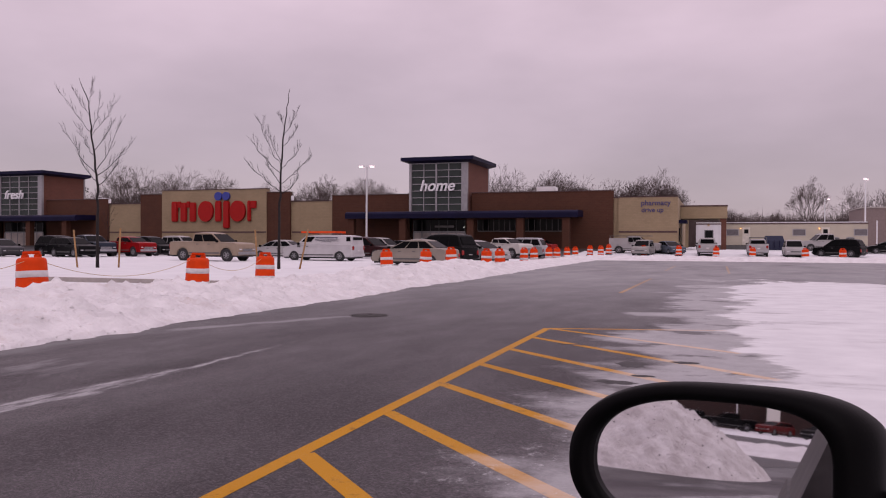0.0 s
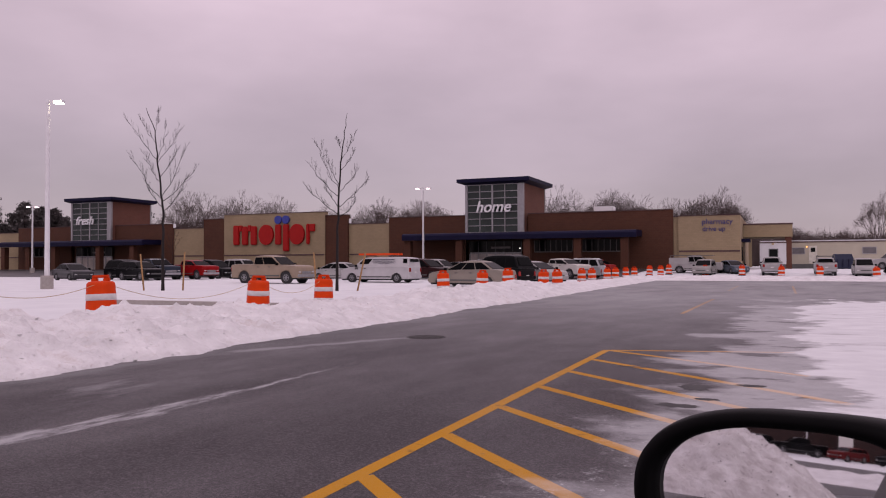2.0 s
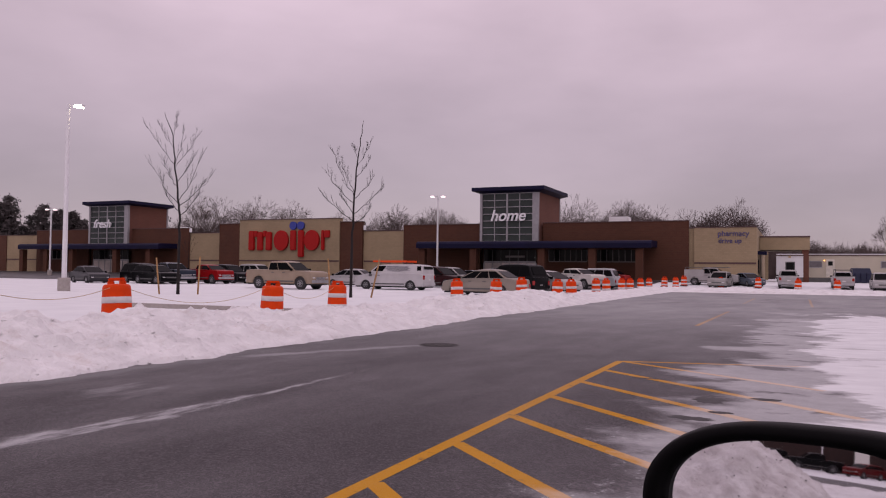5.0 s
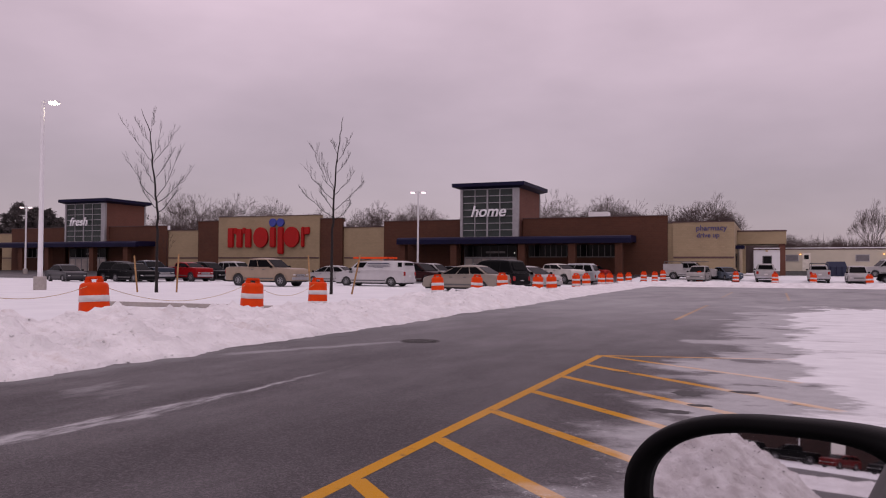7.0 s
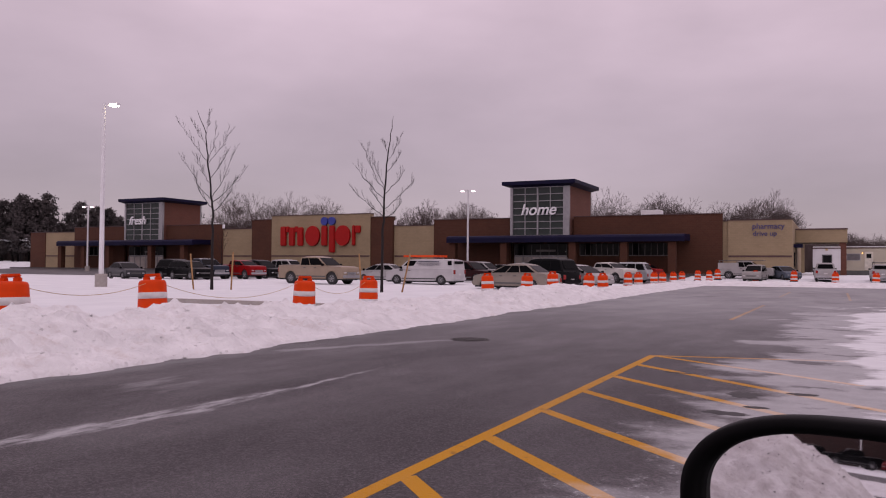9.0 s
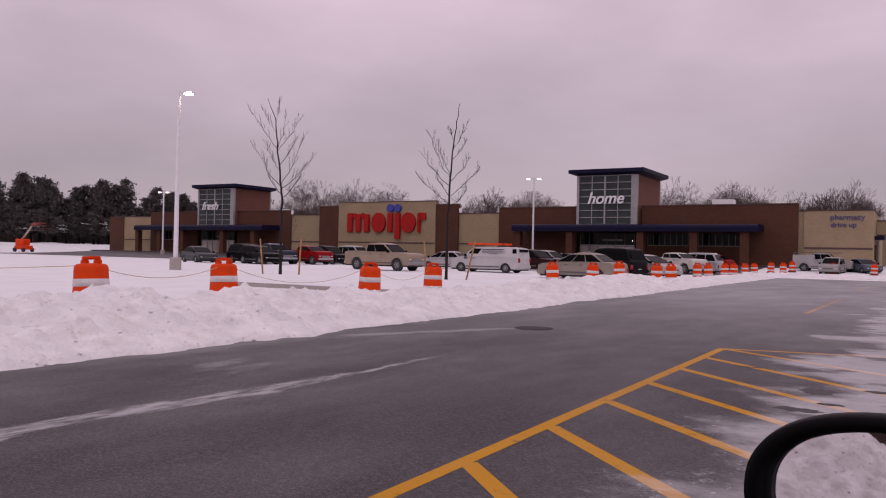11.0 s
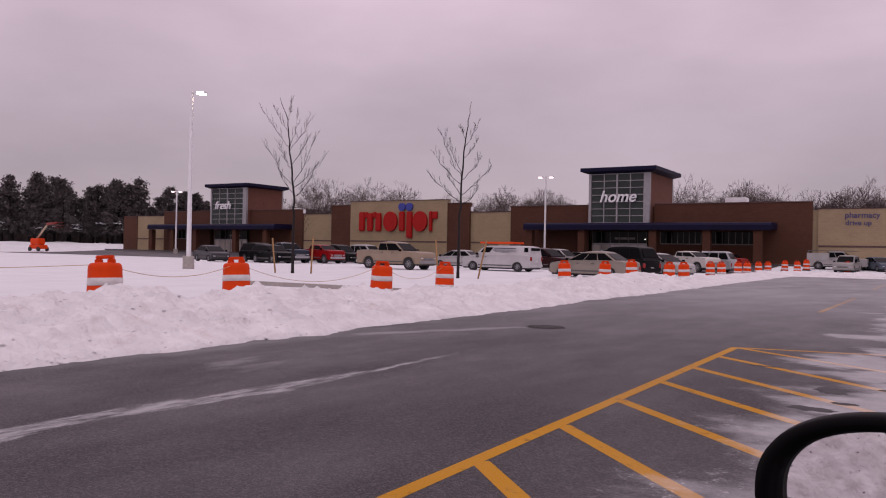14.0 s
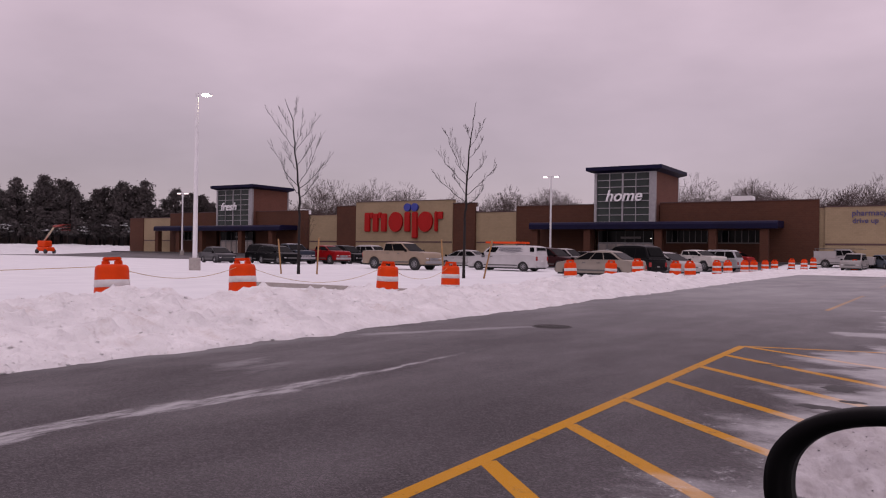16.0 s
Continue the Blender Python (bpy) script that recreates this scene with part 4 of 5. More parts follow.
    # wheels
    for ax in (f, r):
        slab("wheel_well", ax - wr - .04, ax + wr + .04, -W / 2 + .06, W / 2 - .06, clear, clear + wr * .9, RUBBER, t, "dark wheel well")
        for s in (-1, 1):
            bm = bmesh.new()
            tube(bm, (ax, s * (W / 2 - .24), wr - .02), (ax, s * (W / 2 - .03), wr - .02), wr, wr, 20)
            wh = part("wheel", bm, RUBBER, t, "black tyre")
            bm = bmesh.new()
            spoked(bm, ax, s * (W / 2 - .045), wr - .02, wr * .54, s)
            part("rim", bm, RIM, wh, "bright alloy rim")
            bm = bmesh.new()
            y0, y1 = s * (W / 2 - .06), s * (W / 2 + .012)
            loft(bm, [[(a[0], y0, a[1]), (c[0], y0, c[1]), (c[0], y1, c[1]), (a[0], y1, a[1])] for a, c in zip(arch(ax, wr + .085, clear, 10), arch(ax, wr + .135, clear, 10))])
            part("wheel_arch", bm, pm, t, "rounded wheel arch")
    slab("underbody", -L / 2 + .15, L / 2 - .15, -W / 2 + .1, W / 2 - .1, clear - .10, clear + .05, RUBBER, t, "dark underbody")
    # lamps, bumpers, mirrors, handles
    fz, tz = ends[1][1], ends[0][1]
    for s in (-1, 1):
        bm = bmesh.new()
        yy = sorted((s * W * .28, s * W * .455))
        box(bm, L / 2 - .30, L / 2 + .006, yy[0], yy[1], fz - .19, fz - .02)
        bevel(bm, .05, 2)
        part("headlight", bm, HEAD, t, "clear headlight")
        bm = bmesh.new()
        yy = sorted((s * W * .36, s * W * .475))
        box(bm, -L / 2 - .008, -L / 2 + .18, yy[0], yy[1], tz - .34, tz - .04)
        bevel(bm, .02, 1)
        part("tail_light", bm, TAIL, t, "red tail light")
        bm = bmesh.new()
        yy = sorted((s * W * .47, s * (W / 2 + .15)))
        box(bm, d - .32, d - .20, yy[0], yy[1], belt - .03, belt + .14)
        bevel(bm, .025, 1)
        part("door_mirror", bm, BLACK, t, "dark door mirror")
        for q in ((d - .95, d - 1.9) if len(splits) else (d - .95,)):
            bm = bmesh.new()
            yy = sorted((s * (W / 2 - .02), s * (W / 2 + .02)))
            box(bm, q - .1, q + .08, yy[0], yy[1], belt - .17, belt - .13)
            part("door_handle", bm, TRIM, t)
        bm = bmesh.new()
        yy = sorted((s * (W / 2 - .03), s * (W / 2 + .004)))
        box(bm, r + wr + .1, f - wr - .1, yy[0], yy[1], clear + .12, clear + .2)
        part("side_trim", bm, TRIM, t, "grey rubbing strip")
    for s, nm, xx in ((1, "front_bumper", L / 2), (-1, "rear_bumper", -L / 2)):
        bm = bmesh.new()
        q = sorted((xx - s * .1, xx + s * .06))
        box(bm, q[0], q[1], -W / 2 + .06, W / 2 - .06, clear + .06, clear + .25)
        bevel(bm, .03, 2)
        part(nm, bm, front or pm, t, "chrome bumper" if front else "")
    bm = bmesh.new()
    box(bm, L / 2 - .06, L / 2 + .01, -W * .25, W * .25, fz - .24, fz - .06)
    part("grille", bm, TRIM, t, "dark grille")
    if front:
        for k in range(3):
            slab("grille_bar", L / 2 + .012, L / 2 + .03, -W * .25, W * .25, fz - .235 + .065 * k, fz - .20 + .065 * k, front, t, "bright grille bar")
    bm = bmesh.new()
    box(bm, -L / 2 - .02, -L / 2 + .02, -.16, .16, tz - .42, tz - .30)
    part("plate", bm, BAND, t, "blank pale plate")
    if snow_roof:
        bm = bmesh.new()
        loft(bm, [ring(w1 * .92, (b + .08, c - .05), H - .01), ring(w1 * .86, (b + .14, c - .12), H + .035)])
        part("roof_snow", bm, SNOW, t, "thin snow on the roof")
    return t


def sedan(x, y, h, label, col, name="sedan", **k):
    L = k.pop("L", 4.8)
    return vehicle(name, x, y, h, label, "car", col, L, 1.8, 1.46, [(-L / 2, .74), (-L / 2 + .05, .98), (-L / 2 + .9, 1.02), (.9, .99), (L / 2 - .45, .88), (L / 2 - .04, .78), (L / 2, .62)],
                   (-2.0, -1.0, .2, 1.5), .95, (L / 2 - .92, -L / 2 + .98), .32, (.36, .66), .22, **k)


def suv(x, y, h, label, col, name="suv", H=1.78, **k):
    L = k.pop("L", 4.85)
    return vehicle(name, x, y, h, label, "car", col, L, 1.9, H, [(-L / 2, .86), (-L / 2 + .04, 1.10), (.8, 1.10), (L / 2 - .4, 1.03), (L / 2 - .02, .95), (L / 2, .70)],
                   (-L / 2 + .05, -L / 2 + .48, .3, 1.35), 1.08, (L / 2 - .92, -L / 2 + .98), .385, (.30, .60), .27, **k)


def pickup(x, y, h, label, col, name="pickup_truck", L=5.85, H=1.92, W=2.0, cabx=(-1.0, -.88, .55, 1.45), **k):
    t = vehicle(name, x, y, h, label, "pickup truck", col, L, W, H, [(-L / 2, 1.20), (-L / 2 + .02, 1.36), (cabx[0], 1.37), (cabx[3], 1.30), (L / 2 - .3, 1.27), (L / 2 - .01, 1.20), (L / 2, .92)],
                cabx, 1.31, (L / 2 - 1.0, -L / 2 + 1.2), .44, (.42,), .40, front=CHROME_D, **k)
    slab("bed_floor", -L / 2 + .12, cabx[0] - .08, -W / 2 + .16, W / 2 - .16, 1.371, 1.378, TRIM, t, "dark open load bed")
    return t


TAN, WHITE, SILVER = (.31, .245, .185), (.37, .36, .36), (.27, .24, .205)
DARK, NAVYC, REDC, MAROON = (.004, .0042, .005), (.03, .038, .055), (.24, .006, .008), (.025, .005, .006)
# beside the planting island
pickup(-32.9, 46.3, -3, "tan crew-cab pickup truck parked on snow", TAN)
# row of cars before the west entrance
sedan(-58.0, 51.5, -20, "dark grey hatchback parked on snow", (.05, .05, .055))
suv(-54.2, 54.2, -12, "black sport utility car parked on snow", DARK)
suv(-51.2, 52.6, -15, "black station wagon parked beside a black car", DARK, H=1.62)
pickup(-52.5, 55.8, -20, "slate-blue pickup truck with snow on its roof", NAVYC, H=1.85, snow_roof=True)
pickup(-49.6, 57.6, -14, "bright red pickup truck parked on snow", REDC, L=5.2, H=1.72, W=1.8)
suv(-50.4, 61.4, -10, "black sport utility car behind the red truck", DARK)
suv(-52.0, 68.0, -8, "white sport utility car with dark windows", WHITE, H=1.9)
# middle of the lot
sedan(-34.8, 58.3, 180, "small white sedan parked on snow", WHITE, L=4.4)
suv(-27.6, 60.6, -14, "dark maroon sport utility car", MAROON, H=1.75)
suv(-31.0, 71.6, -12, "white sport utility car with dark windows", WHITE)
sedan(-30.2, 75.5, -10, "black sedan with a snowy roof", DARK, snow_roof=True)
suv(-29.5, 80.0, 170, "dark car with a snowy roof", (.03, .03, .03), H=1.6, snow_roof=True)
sedan(-16.5, 42.9, 171, "silver-beige sedan parked behind the snow bank", SILVER, L=5.0)
suv(-17.5, 50.3, 160, "black sport utility car with red tail lights", DARK, H=1.85, L=5.1)
sedan(-15.6, 52.6, -28, "white sedan with a low nose", WHITE)
pickup(-17.8, 69.0, -28, "off-white compact pickup truck", (.55, .53, .50), L=5.2, H=1.74, W=1.85)
suv(-17.0, 71.6, 175, "silver sport utility car with a snowy roof", (.4, .41, .43), snow_roof=True)
sedan(-17.9, 81.4, 170, "red sedan with a snowy roof", (.3, .02, .02), snow_roof=True)
# before the pharmacy and the site offices: smaller vehicles
far_row = [
    pickup(-7.7, 84.2, -5, "white utility truck with service boxes", WHITE, L=6.0, name="utility_truck", H=2.0),
    suv(-6.6, 80.4, -95, "white and grey sport utility car, nose to the lane", (.30, .29, .28), H=1.75),
    sedan(-4.3, 84.0, -60, "blue-grey sedan with a snowy bonnet", (.10, .12, .15)),
    pickup(-.6, 81.6, 92, "white pickup truck seen from its tailgate", WHITE),
    pickup(4.0, 81.3, 90, "white pickup truck with a ladder rack", WHITE, H=1.8),
    suv(7.1, 80.3, -90, "white minivan with a dark windscreen", WHITE, name="minivan"),
    suv(11.1, 81.2, 152, "black sport utility car parked at an angle", DARK, H=1.85, L=4.9),
    sedan(16.4, 87.2, 178, "black sedan parked by the site fence", DARK),
    pickup(11.2, 93.0, 195, "white flatbed truck cab", WHITE, name="flatbed_truck", H=2.1),
]
for q in (-2.6, -1.2, .3, 1.2):
    slab("rack_bar", q - .03, q + .03, -.8, .8, 1.98, 2.04, TRIM, far_row[4], "dark rack bar")
for q in (-.78, .78):
    slab("rack_rail", -2.7, 1.3, q - .03, q + .03, 2.041, 2.09, TRIM, far_row[4], "dark rack rail")
    for u in (-2.6, 1.2):
        slab("rack_post", u - .03, u + .03, q - .03, q + .03, 1.25, 1.979, TRIM, far_row[4])
for o in far_row:
    o.scale = (.88, .88, .88)
    o.location.z -= .08


def service_boxes():
    ob = bpy.data.objects["utility_truck"]
    for s in (-1, 1):
        yy = sorted((s * .62, s * 1.02))
        slab("service_box", -2.95, -.7, yy[0], yy[1], 1.05, 1.82, paint("box_white", WHITE), ob, "white tool box", .02)
    for yv in (-.9, .9):
        slab("rack_rail", -2.9, 1.9, yv - .03, yv + .03, 2.05, 2.11, TRIM, ob, "black pipe rack")
    for xv in (-2.8, -1.2, .4, 1.8):
        slab("rack_bar", xv - .03, xv + .03, -.93, .93, 2.06, 2.11, TRIM, ob)
    for xv in (-2.8, -.9):
        for yv in (-.9, .9):
            slab("rack_post", xv - .03, xv + .03, yv - .03, yv + .03, 1.8, 2.05, TRIM, ob)


service_boxes()


def cargo_van(x, y, h):
    L = 5.7
    v = vehicle("cargo_van", x, y, h, "white cargo van with an orange ladder on its roof", "van", (.50, .49, .50), L, 1.98, 1.80,
                [(-L / 2, 1.1), (-L / 2 + .04, 1.2), (1.5, 1.2), (L / 2 - .25, 1.02), (L / 2, .88)], (-L / 2 + .05, -L / 2 + .14, 1.0, 1.75), 1.16,
                (L / 2 - .95, -L / 2 + 1.05), .36, (), .26, cargo=True, lean_top=.84)
    # writing on the flank, kept as plain bars
    for s in (-1, 1):
        for z, x0, x1, hh in ((1.62, -1.6, .15, .055), (1.535, -1.75, .25, .016), (1.47, -1.55, .2, .018), (1.405, -1.7, .1, .018), (1.34, -1.1, -.3, .018)):
            bm = bmesh.new()
            wy = s * (.92 - (z - 1.1) / .74 * .089 + .012)
            yy = sorted((wy, wy + s * .012))
            box(bm, x0, x1, yy[0], yy[1], z, z + hh)
            part("flank_bar", bm, mat_bar, v, "dark blue bar of lettering")
        bm = bmesh.new()
        yy = sorted((s * .99, s * 1.005))
        box(bm, 1.35, 1.62, yy[0], yy[1], .95, 1.1)
        part("number_bar", bm, TRIM, v, "dark number bar")
    orange = paint("ladder_orange", (.7, .08, .02), .5)
    for yv in (-.55, -.1, .2, .6):
        slab("ladder_rail", -1.4 + yv * .2, 1.3 + yv * .3, yv - .04, yv + .04, 1.98, 2.12, orange, v, "orange ladder rail")
    for i in range(8):
        xv = -1.2 + i * .33
        slab("ladder_rung", xv - .02, xv + .02, -.5, .55, 2.02, 2.06, orange, v)
    for xv in (-1.1, .8):
        slab("roof_bar", xv - .03, xv + .03, -.8, .8, 1.91, 1.975, TRIM, v, "roof rack bar")
        for yv in (-.7, .7):
            slab("bar_foot", xv - .03, xv + .03, yv - .03, yv + .03, 1.80, 1.91, TRIM, v)
    return v


mat_bar = mat("bar_ink", (.03, .035, .07), .5)
cargo_van(-26.9, 51.3, 179)


# ---- lamp posts ----
def lamp_post(x, y, heads, h=10.45, lit=None, turn=0, base_h=.8):
    p = thing("lamp_post", pose(x, y, gz(y) - .03, 0, 0, turn), "tall white parking-lot lamp post on a concrete base, lit", "lamp post", "lamp posts")
    bm = bmesh.new()
    lathe(bm, [(.33, 0), (.33, base_h - .03), (.30, base_h)], 20, False)
    part("base", bm, CONCRETE, p, "round concrete base")
    bm = bmesh.new()
    v = [(-.1, -.1), (.1, -.1), (.1, .1), (-.1, .1)]
    loft(bm, [[(a, b, base_h) for a, b in v], [(a * .7, b * .7, h) for a, b in v]])
    part("pole", bm, STEEL_W, p, "white square steel pole")
    for s in heads:
        bm = bmesh.new()
        box(bm, min(0, s * .35), max(0, s * .35), -.035, .035, h - .16, h - .08)
        part("arm", bm, STEEL_W, p)
        bm = bmesh.new()
        q = sorted((s * .35, s * .92))
        box(bm, q[0], q[1], -.18, .18, h - .18, h - .02)
        bevel(bm, .03, 1)
        hd = part("head", bm, STEEL_W, p, "shoebox lamp head")
        bm = bmesh.new()
        q = sorted((s * .42, s * .86))
        box(bm, q[0], q[1], -.19, .14, h - .23, h - .10)
        part("lens", bm, lit or LAMP_FAR, hd, "lit lens")
    return p


lamp_post(-37.0, 31.15, (1,), 10.5, LAMP_ON, 18)
lamp_post(-99.8, 81.5, (-1, 1), 9.8, turn=20)
lamp_post(-37.6, 82.2, (-1, 1), 9.95, turn=10)
lamp_post(19.55, 119.9, (-1, 1), 9.8, turn=72)
lamp_post(20.1, 165.6, (1,), 9.5)


# ---- site offices, toilets, skip ----
def site_office(x0, x1, y0, y1, z0, z1, label, col):
    t = thing("site_office", pose((x0 + x1) / 2, y0, z0), label, "site trailer", "site trailers")
    hw, d, h = (x1 - x0) / 2, y1 - y0, z1 - z0
    m = mat("trailer_panel", col, .6, var=.06, scale=.8)
    slab("body", -hw, hw, 0, d, .55, h - .12, m, t, "cream metal siding")
    slab("skirt", -hw + .05, hw - .05, .04, d - .04, 0, .545, TRIM, t, "dark skirting")
    slab("roof", -hw - .06, hw + .06, -.06, d + .06, h - .118, h, COPING, t, "dark roof edge")
    slab("roof_snow", -hw, hw, .1, d - .1, h + .002, h + .14, SNOW, t, "snow on the roof", .04)
    return t, hw, h


t, hw, h = site_office(1.2, 17.3, 104.3, 107.8, .68, 3.95, "long cream site office trailer with snow on its roof", (.46, .42, .335))
for x in (-7.0, .6, 7.3):
    w = slab("window", x - .75, x + .75, -.05, .01, 1.72, 2.55, ALU, t, "window in a pale frame")
    slab("pane", x - .66, x + .66, -.07, -.052, 1.8, 2.47, mat("window_grey", (.14, .13, .14), .15), w)
for x in (-5.4, 3.5):
    dd = slab("door", x - .45, x + .45, -.06, .01, .62, 2.75, mat("trailer_door", (.6, .57, .5), .5), t, "cream door")
    slab("door_window", x - .25, x + .25, -.075, -.062, 2.0, 2.5, DGLASS, dd)
    slab("door_lamp", x - .72, x - .62, -.12, -.002, 2.55, 2.65, glow("door_lamp", (1, .45, .12), 4), t, "lit amber door lamp")
t, hw, h = site_office(-1.95, .85, 97.2, 104, .68, 3.75, "end of a white site trailer with a small dark window", (.66, .66, .68))
w = slab("window", -.45, .55, -.05, .01, 1.3, 2.3, TRIM, t, "small dark window")
slab("pane", -.35, .45, -.07, -.052, 1.4, 2.2, DGLASS, w)
slab("lamp", -.12, .12, -.1, -.002, 2.75, 2.95, ROPE, t, "small round lamp")


def toilet(x, y):
    t = thing("portable_toilet", pose(x, y, gz(y)), "dark green portable toilet with a grey domed roof", "portable toilet", "portable toilets")
    g = mat("toilet_green", (.010, .020, .018), .5)
    slab("cabin", -.55, .55, -.55, .55, .1, 2.05, g, t, "", .03)
    slab("door", -.42, .42, -.58, -.552, .2, 1.95, g, t)
    slab("skid", -.6, .6, -.6, .6, 0, .098, TRIM, t)
    bm = bmesh.new()
    loft(bm, [[(a * s, b * s, z) for a, b in ((-.58, -.58), (.58, -.58), (.58, .58), (-.58, .58))] for s, z in ((1, 2.053), (.9, 2.18), (.55, 2.3), (.2, 2.34))])
    part("roof", bm, mat("toilet_roof", (.16, .165, .165), .5), t, "grey domed roof")
    return t


tt = toilet(11.2, 96.0)
tt.scale = (.85, .85, .80)
for x in (12.7, 14.2):
    copy_thing(tt, pose(x, 96.0, gz(96)) @ Matrix.Diagonal((.85, .85, .80, 1)))
sk = thing("skip", pose(6.4, 95.5, gz(95)) @ Matrix.Diagonal((.8, .8, .82, 1)), "dark blue steel waste container", "waste container")
bm = bmesh.new()
loft(bm, [[(-1.1, -.8, 0), (1.1, -.8, 0), (1.1, .8, 0), (-1.1, .8, 0)], [(-1.35, -1, 1.2), (1.35, -1, 1.2), (1.35, 1, 1.2), (-1.35, 1, 1.2)], [(-1.1, -.9, 1.95), (1.1, -.9, 1.95), (1.1, .9, 1.95), (-1.1, .9, 1.95)]])
bevel(bm, .05, 1)
part("shell", bm, mat("container_blue", (.012, .018, .05), .5), sk)
for x in (-.7, 0, .7):
    slab("rib", x - .04, x + .04, -1.08, -.93, .2, 1.3, NAVY, sk)

RUST = mat("dull_red", (.25, .03, .02), .6)
# boom lift on the far field
bl = thing("boom_lift", pose(-131.0, 78.0, gz(78), 0, 0, 0) @ Matrix.Diagonal((.74, .74, .74, 1)), "orange boom lift standing on snow", "boom lift")
bm = bmesh.new()
box(bm, -2.2, 2.2, -1.0, 1.0, .55, 1.5)
bevel(bm, .15, 1)
part("chassis", bm, ORANGE, bl, "orange chassis")
bm = bmesh.new()
box(bm, -2.0, 1.3, -.9, .9, 1.51, 3.0)
bevel(bm, .2, 1)
part("turret", bm, ORANGE, bl, "orange turret")
for x in (-1.7, 1.7):
    for y in (-1.05, 1.05):
        bm = bmesh.new()
        tube(bm, (x, y - .2, .5), (x, y + .2, .5), .5, .5, 16)
        part("wheel", bm, RUBBER, bl, "black tyre")
bm = bmesh.new()
tube(bm, (-.6, 0, 2.9), (3.4, 0, 6.2), .22, .2, 8)
part("boom", bm, mat("boom_cream", (.5, .42, .3), .5), bl, "cream boom")
bm = bmesh.new()
tube(bm, (3.2, 0, 6.3), (7.2, 0, 6.6), .3, .22, 8)
part("jib", bm, RUST, bl, "orange jib")
for z in (5.4, 6.0, 6.6):
    slab("basket_rail", 6.8, 9.0, -.6, .6, z, z + .08, RUST, bl, "orange basket rail")


# ---- far woods ----
def wood_tree(seed, h, opening):
    """A far leafless tree: a short trunk that forks again and again into a rounded crown of fine twigs."""
    rng = random.Random(seed)
    t = thing("bare_tree", pose(0, 0, -500), "leafless grey-brown tree in the far wood", "tree", "bare trees behind the store")
    segs = []

    def fork(p, d, ln, r, lev):
        q = p + d * ln
        segs.append((p, q, r, r * .72, lev))
        if lev == 8:
            return
        n = 3 if rng.random() < (.75 if lev < 2 else .33) else 2
        side = d.orthogonal().normalized()
        a0 = rng.uniform(0, 6.28)
        for k in range(n):
            a = a0 + 2 * math.pi * k / n + rng.uniform(-.5, .5)
            out = side * math.cos(a) + d.cross(side) * math.sin(a)
            ang = radians(opening * rng.uniform(.55, 1.35))
            nd = (d * math.cos(ang) + out * math.sin(ang) + Vector((0, 0, .07))).normalized()
            fork(q, nd, ln * rng.uniform(.68, .92), r * (.70 if n == 2 else .62), lev + 1)

    fork(Vector((0, 0, 0)), Vector((rng.uniform(-.05, .05), 0, 1)).normalized(), 2.1, .17, 0)
    k = h / max(q.z for p, q, r0, r1, lev in segs)
    for name, lo, hi, label in (("trunk", 0, 0, "grey trunk"), ("crown", 1, 4, "bare limbs"), ("twig_haze", 5, 8, "haze of fine twigs")):
        bm = bmesh.new()
        for p, q, r0, r1, lev in segs:
            if lo <= lev <= hi:
                tube(bm, p * k - Vector((0, 0, .3 * (lev == 0))), q * k, max(.013, r0), max(.010, r1), 7 if lev == 0 else 4 if lev < 5 else 3, False)
        part(name, bm, BARK_HAZED, t, label)
    return t


kinds = [wood_tree(q, 10.2, a) for q, a in ((11, 27), (23, 31), (37, 24), (41, 34))]
rt = random.Random(17)
wood = [(-124, 144, 17.2), (-129, 148, 15), (-119, 147, 15.5), (-116, 150, 17.3), (-111, 155, 15), (-107, 157, 16.2), (-102, 160, 14.5), (-97, 163, 13.5), (-91.5, 166.5, 14.6),
        (-88, 169, 14), (-84.4, 170, 16), (-81, 172, 15.3), (-79, 173, 15.6), (-76, 175, 15), (-72.6, 175.6, 14), (-69, 177, 12.5), (-64, 179, 13.4), (-59, 180, 14), (-54, 182, 15.5),
        (-48.8, 183.6, 18.8), (-45, 185, 14.5), (-42, 186, 13.8), (-38.9, 186, 17.2), (-36, 187, 16.4), (-33.6, 187, 17), (-30, 188, 15), (-27, 188, 14.8), (-24, 189, 14), (-20, 189, 15.2),
        (-17, 189, 16), (-14.8, 189.4, 17.3), (-12.4, 189.5, 15), (-10.3, 189.7, 15), (-6, 190, 9.5), (17.3, 170, 14.6), (26.2, 168, 12.8), (30.5, 170, 12), (34, 167, 13.2), (-137, 138, 12), (-142, 131, 12)]
# further rows that close the wood
for i in range(260):
    t = rt.random()
    if t < .42:
        u = t / .42
        wood.append((-143 + 83 * u, 147 + 42 * u + rt.uniform(4, 22), rt.uniform(8.5, 13.5)))
    elif t < .8:
        u = (t - .42) / .38
        wood.append((-60 + 49 * u, 190 + rt.uniform(2, 22), rt.uniform(9, 14.5)))
    else:
        u = (t - .8) / .2
        wood.append((-2 + 75 * u, 186 + rt.uniform(2, 20), rt.uniform(7, 9.5)))
used = set()
for i, (x, y, h) in enumerate(wood):
    k = i % 4
    s = (h * (1.1 if x < -11 else 1) + .3) / 10.6
    wide = .72 if x > 10 else .9
    m = pose(x, y, gz(y), 0, 0, rt.uniform(0, 360)) @ Matrix.Diagonal((s * wide * rt.uniform(.9, 1.15), s * wide * rt.uniform(.9, 1.15), s, 1))
    if k not in used:
        used.add(k)
        kinds[k].matrix_basis = m
    else:
        c = copy_thing(kinds[k], pose(0, 0, 0))
        c.matrix_basis = m


